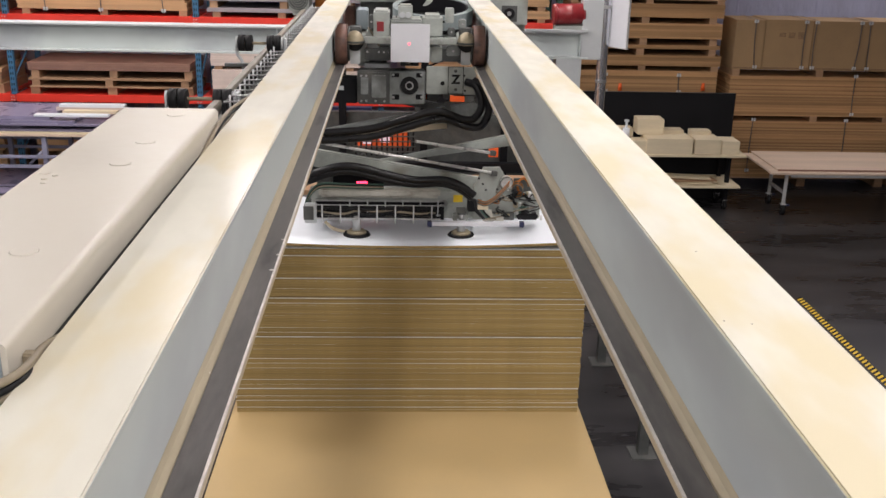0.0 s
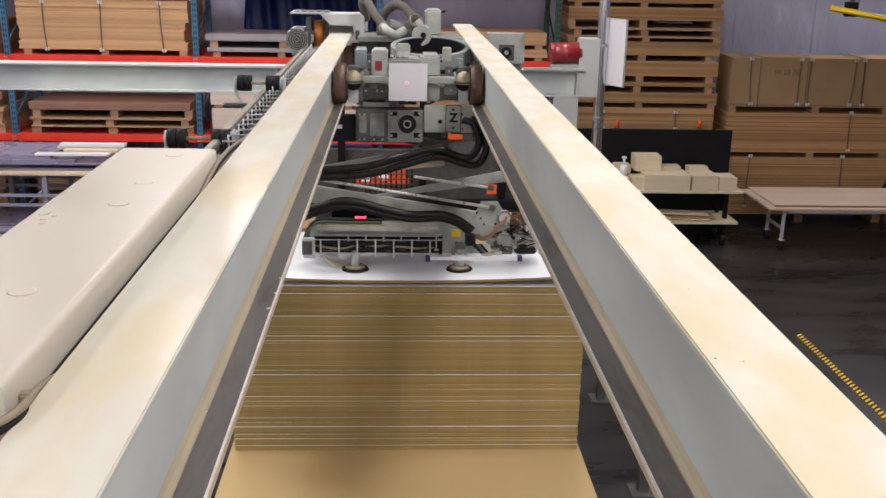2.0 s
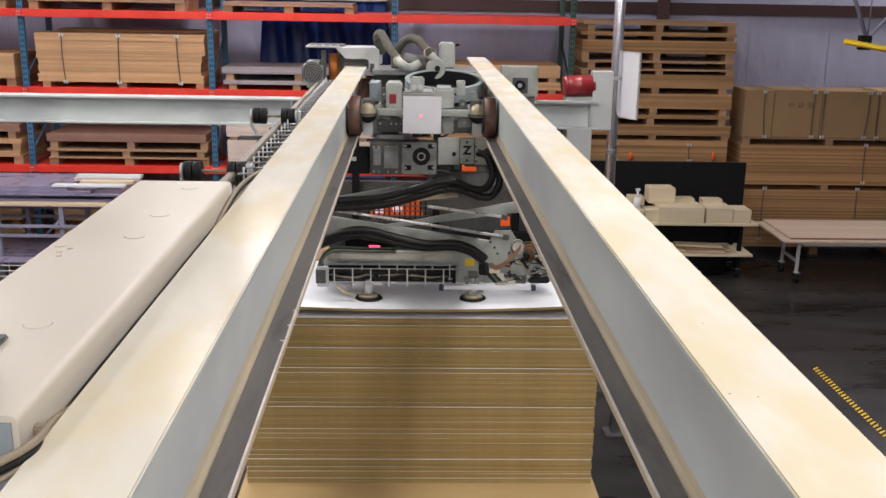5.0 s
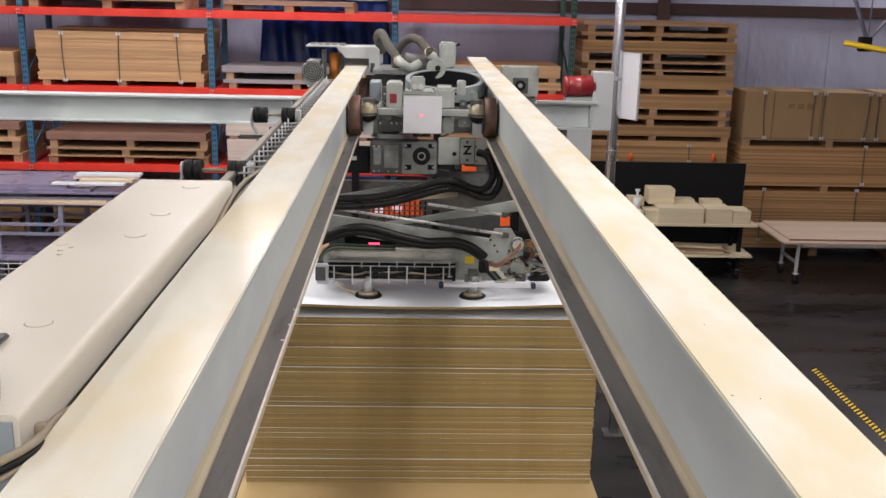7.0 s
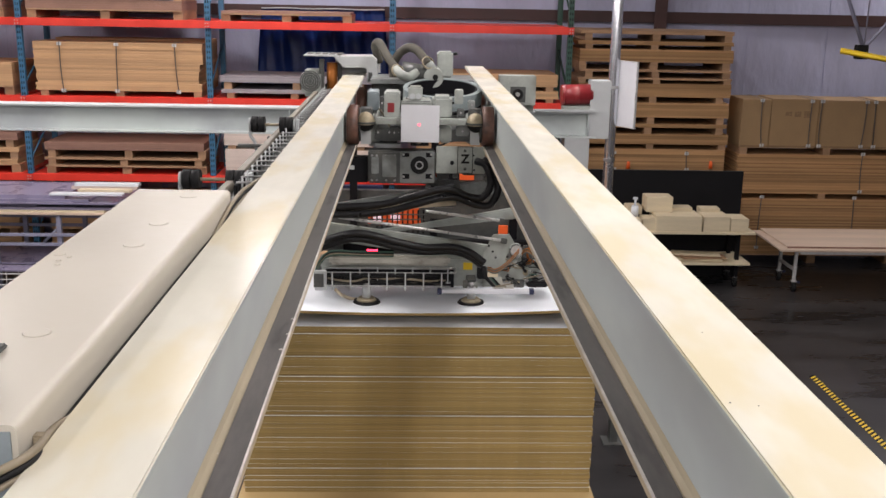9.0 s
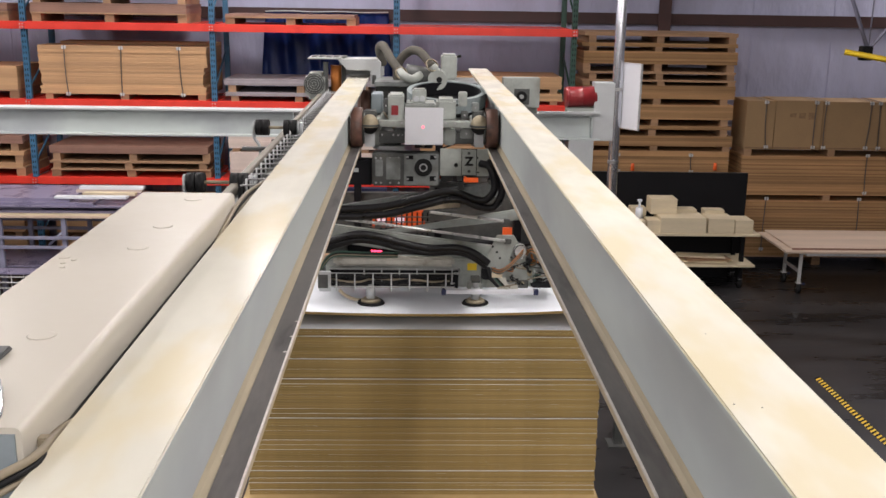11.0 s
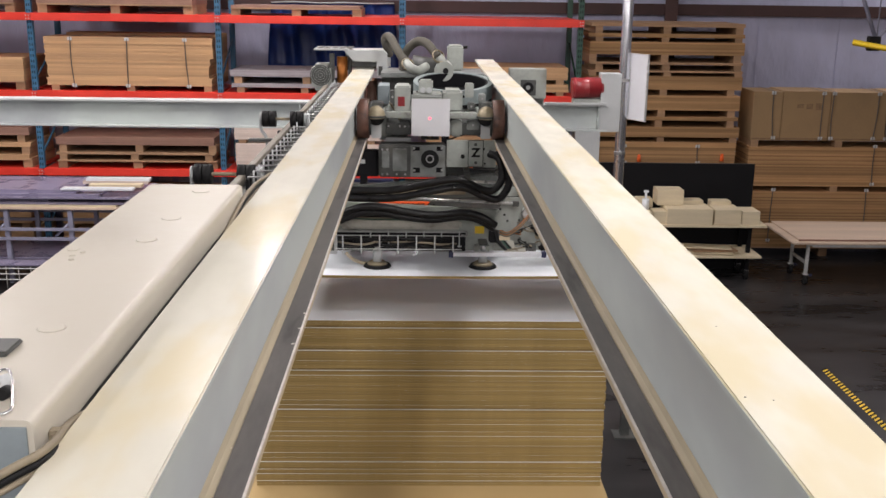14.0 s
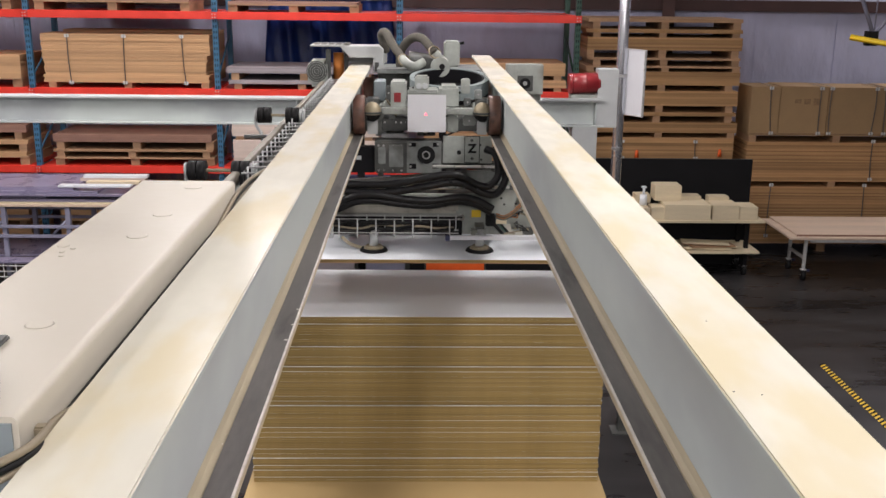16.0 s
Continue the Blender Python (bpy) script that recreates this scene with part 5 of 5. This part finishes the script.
bottle = thing("pump_bottle", "small white pump bottle on the cart", "bottle")
part("bottle", rod(bmesh.new(), (2.93, 12.45, 0.926), (2.93, 12.45, 1.06), 0.05, 0.045, seg=20), "melamine", bottle)
part("neck", rod(bmesh.new(), (2.93, 12.45, 1.0605), (2.93, 12.45, 1.14), 0.015, seg=12), "melamine", bottle)
part("pump", slab(2.9, 2.96, 12.43, 12.47, 1.1405, 1.17, 0.006), "melamine", bottle)
bp = thing("black_panel", "large matt black board standing behind the cart", "board")
part("face", slab(2.35, 4.47, 12.93, 12.945, 0.0, 1.44, 0.002), "blackpanel", bp)
part("frame_rail", slab(2.35, 4.47, 12.9455, 12.98, 1.36, 1.44), "machine_dark", bp)
for x in (2.36, 4.38):
    part("frame_post", slab(x, x + 0.08, 12.9455, 12.98, 0.0, 1.359), "machine_dark", bp)
for p in ((3.055, 13.550, 1.403), (4.207, 13.550, 1.422)):
    solid("marker_cone", rod(bmesh.new(), sh(p, 0, -0.05), sh(p, 0, 0.05), 0.03, 0.02, seg=10), "orange", "small orange plastic clip on the stack", "clip", "orange clips")

# ---- yellow and black floor tape ----
tape = thing("floor_tape", "yellow and black striped floor tape", "floor tape")
N = 66
for k in range(N):
    a, b = 5.2 + k * 0.061, 5.2 + (k + 1) * 0.061
    for j, m in ((0, "yellow"), (1, "black")):
        y0, y1 = a + (b - a) * 0.5 * j, a + (b - a) * 0.5 * (j + 1)
        bm = bmesh.new()
        v = [bm.verts.new(p) for p in ((4.05, y0, 0.0012), (4.115, y0 + 0.05, 0.0012), (4.115, y1 + 0.05, 0.0012), (4.05, y1, 0.0012))]
        bm.faces.new(v)
        u = bmesh.ops.extrude_face_region(bm, geom=list(bm.faces))
        for w in u["geom"]:
            if isinstance(w, bmesh.types.BMVert):
                w.co.z += 0.0015
        part("stripe", bm, m, tape)

# ---- left work table with loose sheets ----
tab = thing("work_table", "blue-grey steel work table with loose sheets", "table")
part("top", slab(-7.5, -3.3, 12.0, 13.1, 0.95, 0.98, 0.003), "maple", tab)
for x in (-7.3, -5.75, -5.05, -4.27, -3.45):
    for y in (12.03, 13.0):
        part("leg", slab(x - 0.028, x + 0.028, y, y + 0.056, 0.0, 0.949, 0.004), "bluegrey", tab)
    part("brace", rod(bmesh.new(), (x - 0.2, 12.058, 0.6), (x - 0.03, 12.058, 0.76), 0.017, seg=8), "bluegrey", tab)
for y in (12.0, 13.057):
    for z in (0.56, 0.68):
        part("stretcher", slab(-7.3, -3.45, y, y + 0.029, z, z + 0.04, 0.004), "bluegrey", tab)
part("lower_shelf", slab(-7.4, -3.4, 11.75, 11.999, 0.30, 0.32, 0.003), "mauve", tab)
part("lower_shelf", slab(-7.26, -3.5, 12.09, 12.95, 0.30, 0.32, 0.003), "mauve", tab)
for z in (0.13, 0.2, 0.27):
    part("shelf_wire", rod(bmesh.new(), (-7.4, 11.76, z), (-3.4, 11.76, z), 0.008, seg=8), "zinc", tab)
for k in range(27):
    part("shelf_wire", rod(bmesh.new(), (-7.4 + 0.15 * k, 11.768, 0.0), (-7.4 + 0.15 * k, 11.768, 0.2995), 0.006, seg=6), "zinc", tab)
random.seed(8)
z = 0.9805
for k, (m, x0, x1) in enumerate((("palewood", -7.4, -3.7), ("mauve", -7.4, -3.4), ("mauve", -7.4, -4.55), ("mauve", -7.3, -3.45), ("mauve", -6.9, -3.9), ("mauve", -7.4, -4.2))):
    h = 0.02 + 0.012 * (k % 3)
    solid("sheet", slab(x0, x1, 12.02 + 0.05 * (k % 3), 13.0, z, z + h, 0.002), m, "mauve-grey laminate sheet lying on the work table" if m == "mauve" else "pale plywood sheet lying on the work table", "sheet", "sheets on table")
    z += h + 0.0005
for x0, x1, y0, z0, h, m in ((-4.38, -3.5, 12.1, 0.0, 0.025, "melamine"), (-4.1, -3.45, 12.3, 0.0, 0.035, "palewood"), (-4.24, -3.42, 12.5, 0.0, 0.04, "blush"), (-4.2, -3.4, 12.5, 0.0405, 0.035, "melamine")):
    solid("white_strip", slab(x0, x1, y0, y0 + 0.12, z + z0, z + z0 + h, 0.002), m, "long pale strip of board on the sheets", "strip", "white strips")

# ---- blue tarpaulin on the wall behind the rack ----
bm = bmesh.new()
n, mrows = 40, 16
g = []
for i in range(n + 1):
    g.append([])
    for j in range(mrows + 1):
        u, v = i / n, j / mrows
        x = -2.1 + 1.75 * u + 0.15 * (v - 1) * (0.5 - u)
        z0 = 2.30 + 1.1 * v + (0.12 * math.sin(u * 5.0) if j == 0 else 0)
        g[-1].append(bm.verts.new((x, 14.66 - 0.05 * math.sin(u * 23 + 2 * v) - 0.03 * math.sin(u * 51 + v * 4) - 0.1 * (1 - v), z0)))
for i in range(n):
    for j in range(mrows):
        bm.faces.new((g[i][j], g[i + 1][j], g[i + 1][j + 1], g[i][j + 1])).smooth = True
u = bmesh.ops.solidify(bm, geom=list(bm.faces), thickness=0.006)
sheet = thing("tarpaulin", "crumpled dark blue tarpaulin hung behind the rack", "tarpaulin")
part("cloth", bm, "tarp", sheet)
part("hem_rope", tube(bmesh.new(), spline([Vector((-2.1 + 0.35 * i, 14.6, 3.41 + 0.01 * (i % 2))) for i in range(6)], 4), 0.01, 6), "pale", sheet)

# ---- machine glimpsed behind the stack ----
# Dark frame slabs are added infill that stands for unlit gaps.
rear = thing("rear_machine", "orange guarded machine with dark infill slabs behind the stack", "machine")
part("guard", bb((-0.780, 10.900, 1.674), (-0.380, 10.900, 1.630), 0.05), "orange", rear)
part("guard", bb((-0.424, 10.600, 1.386), (0.150, 10.600, 1.193), 0.04, 0.006), "orange", rear, "orange guard panel")
part("guard", bb((0.30, 10.900, 1.725), (0.43, 10.900, 1.67), 0.04), "orange", rear)
part("guard", bb((0.58, 10.900, 1.715), (0.74, 10.900, 1.65), 0.04), "orange", rear)
part("frame", bb((0.44, 10.900, 1.74), (0.57, 10.900, 1.60), 0.04), "blackpanel", rear)
part("frame", bb((0.2, 10.95, 1.74), (1.0, 10.95, 1.4), 0.02), "machine_dark", rear)
for k in range(12):
    part("guard_wire", slab(-0.44 + 0.055 * k, -0.424 + 0.055 * k, 10.36, 10.372, 1.16, 1.42), "blackpanel", rear)
for k in range(4):
    part("guard_wire", slab(-0.46, 0.2, 10.345, 10.358, 1.2 + 0.055 * k, 1.212 + 0.055 * k), "machine_dark", rear)
part("guard", bb((0.985, 10.400, 1.246), (1.085, 10.400, 1.15), 0.04), "orange", rear)
part("frame", bb((-1.058, 11.200, 1.511), (-0.286, 11.200, 1.307), 0.1), "navy", rear)
part("frame", slab(-1.6, 1.9, 10.7, 10.8, 0.9, 1.0), "blackpanel", rear)
part("frame", slab(-1.6, 1.9, 11.0, 11.1, 0.4, 1.5), "machine_dark", rear)
for x in (-1.5, -0.6, 0.3, 1.2, 1.8):
    part("post", slab(x - 0.04, x + 0.04, 10.9, 10.98, 0.0, 2.1), "blackpanel", rear)
part("screen", bb((0.127, 10.500, 1.416), (0.496, 10.500, 1.297), 0.03), "machine_dark", rear)
for p in ((-0.126, 10.380, 1.327), (-0.312, 10.380, 1.311)):
    part("pilot_light", slab(p[0] - 0.05, p[0] + 0.05, p[1], p[1] + 0.02, p[2] - 0.03, p[2] + 0.03, 0.004), "lamp_small", rear, "bright work light")
part("bench", slab(-1.6, 1.9, 9.9, 10.6, 0.85, 0.9), "wood", rear)
for x in (-1.5, 0.2, 1.8):
    part("leg", slab(x - 0.04, x + 0.04, 9.95, 10.03, 0.0, 0.849), "blackpanel", rear)
for x0, x1, m in ((-1.55, -1.05, "machine_dark"), (-1.04, -0.62, "greyboard"), (-0.5, -0.1, "bluegrey"), (-0.05, 0.1, "blackpanel"), (0.12, 0.72, "orange"), (0.74, 1.6, "blackpanel")):
    part("apron", slab(x0, x1, 9.9, 9.93, 0.6, 0.849), m, rear)

# ---- guard posts along the conveyor ----
for y in (7.72, 6.2, 5.0):
    o = thing("guard_post", "short dark steel post with foot plate", "post", "conveyor posts", at=(1.76, y, 0))
    part("post", slab(-0.035, 0.035, -0.035, 0.035, 0.012, 0.75), "machine_dark", o)
    part("foot", slab(-0.09, 0.09, -0.09, 0.09, 0, 0.0115), "machine_dark", o)
    part("handle", rod(bmesh.new(), (-0.09, 0, 0.5), (-0.036, 0, 0.5), 0.03, seg=14), "black", o)


# ---- what moves ----
# rise of the suction head, relative to its place at 7 s
RISE = [(0, -0.057), (1, -0.052), (2, -0.037), (3, -0.031), (4, -0.023), (6.5, -0.005), (7, 0.0), (8, 0.007), (8.5, 0.013), (11, 0.03), (12, 0.034), (13, 0.034), (13.3, 0.035),
        (13.5, 0.055), (13.6, 0.085), (13.7, 0.117), (13.8, 0.163), (13.9, 0.207), (14.0, 0.235), (14.1, 0.264), (14.2, 0.288), (14.3, 0.306), (14.4, 0.319), (14.5, 0.322), (15, 0.322), (16, 0.322)]


def knee(a, b, la, lb, side):
    """Where two links of lengths la and lb, from a and from b, meet."""
    a, b = Vector(a), Vector(b)
    d = b - a
    n = d.length
    u = (la * la - lb * lb + n * n) / (2 * n)
    h = math.sqrt(max(0.0, la * la - u * u))
    return a + d / n * u + Vector((-d.y, d.x)) / n * h * side


def link_pose(a, b, y):
    return pose(a[0], y, a[1], 0, -math.degrees(math.atan2(b[1] - a[1], b[0] - a[0])), 0)


def motions():
    walk(head, [(t, pose(0, 0, z)) for t, z in RISE])
    walk(lifted, [(t, pose(0, 0, STACK_TOP + 0.062 + z)) for t, z in RISE])
    for i, s in enumerate(STRIPS):
        rows = []
        for t, z in RISE:
            bow = 0.026 * min(1.0, max(0.0, (14.15 - t) / 0.65))
            x0, x1 = SX0 + STRIP * i, SX0 + STRIP * (i + 1)
            z0, z1 = bow * x0 * x0, bow * x1 * x1
            rows.append((t, pose(x0, 0, z0, 0, -math.degrees(math.atan2(z1 - z0, x1 - x0)), 0)))
        walk(s, rows)
    # the head's hoses sag at their far end as it rises
    for i, o in enumerate(HEAD_HOSES):
        walk(o, [(t, pose(*HOSE_END, 0, -6.8 * max(0.0, z - 0.035) / 0.287, 0)) for t, z in RISE])
    up, lo, upb, lob, st, r1, r2 = [], [], [], [], [], [], []
    for t, z in RISE:
        b = (PB[0], PB[1] + z)
        k = knee(PA, b, L_UP, L_LO, -1)
        up.append((t, link_pose(PA, k, 7.12)))
        lo.append((t, link_pose(b, k, 6.83)))
        a2, b2 = (-0.25, PA[1]), (-0.25, PB[1] + z)
        k2 = knee(a2, b2, 1.3, 1.3, 1)
        upb.append((t, link_pose(a2, k2, 7.35)))
        lob.append((t, link_pose(b2, k2, 7.27)))
        st.append((t, link_pose((k[0], k[1] - 0.03), (k[0] + (PA[0] - k[0]), PA[1] - 0.115 + (k[1] - PK[1]) * 0.2), 6.9)))
        r1.append((t, link_pose((b[0] + 0.01, b[1] + 0.04), (k[0] + 0.06, k[1] + 0.03), 6.66)))
        r2.append((t, link_pose((b[0], b[1] + 0.172), (b[0] - 0.98, b[1] + 0.172 + (k[1] - b[1]) * 0.62), 6.7)))
    for o, rows in ((arm_up, up), (arm_lo, lo), (arm_up_b, upb), (arm_lo_b, lob), (strut, st), (rods[0], r1), (rods[1], r2)):
        walk(o, rows)


motions()
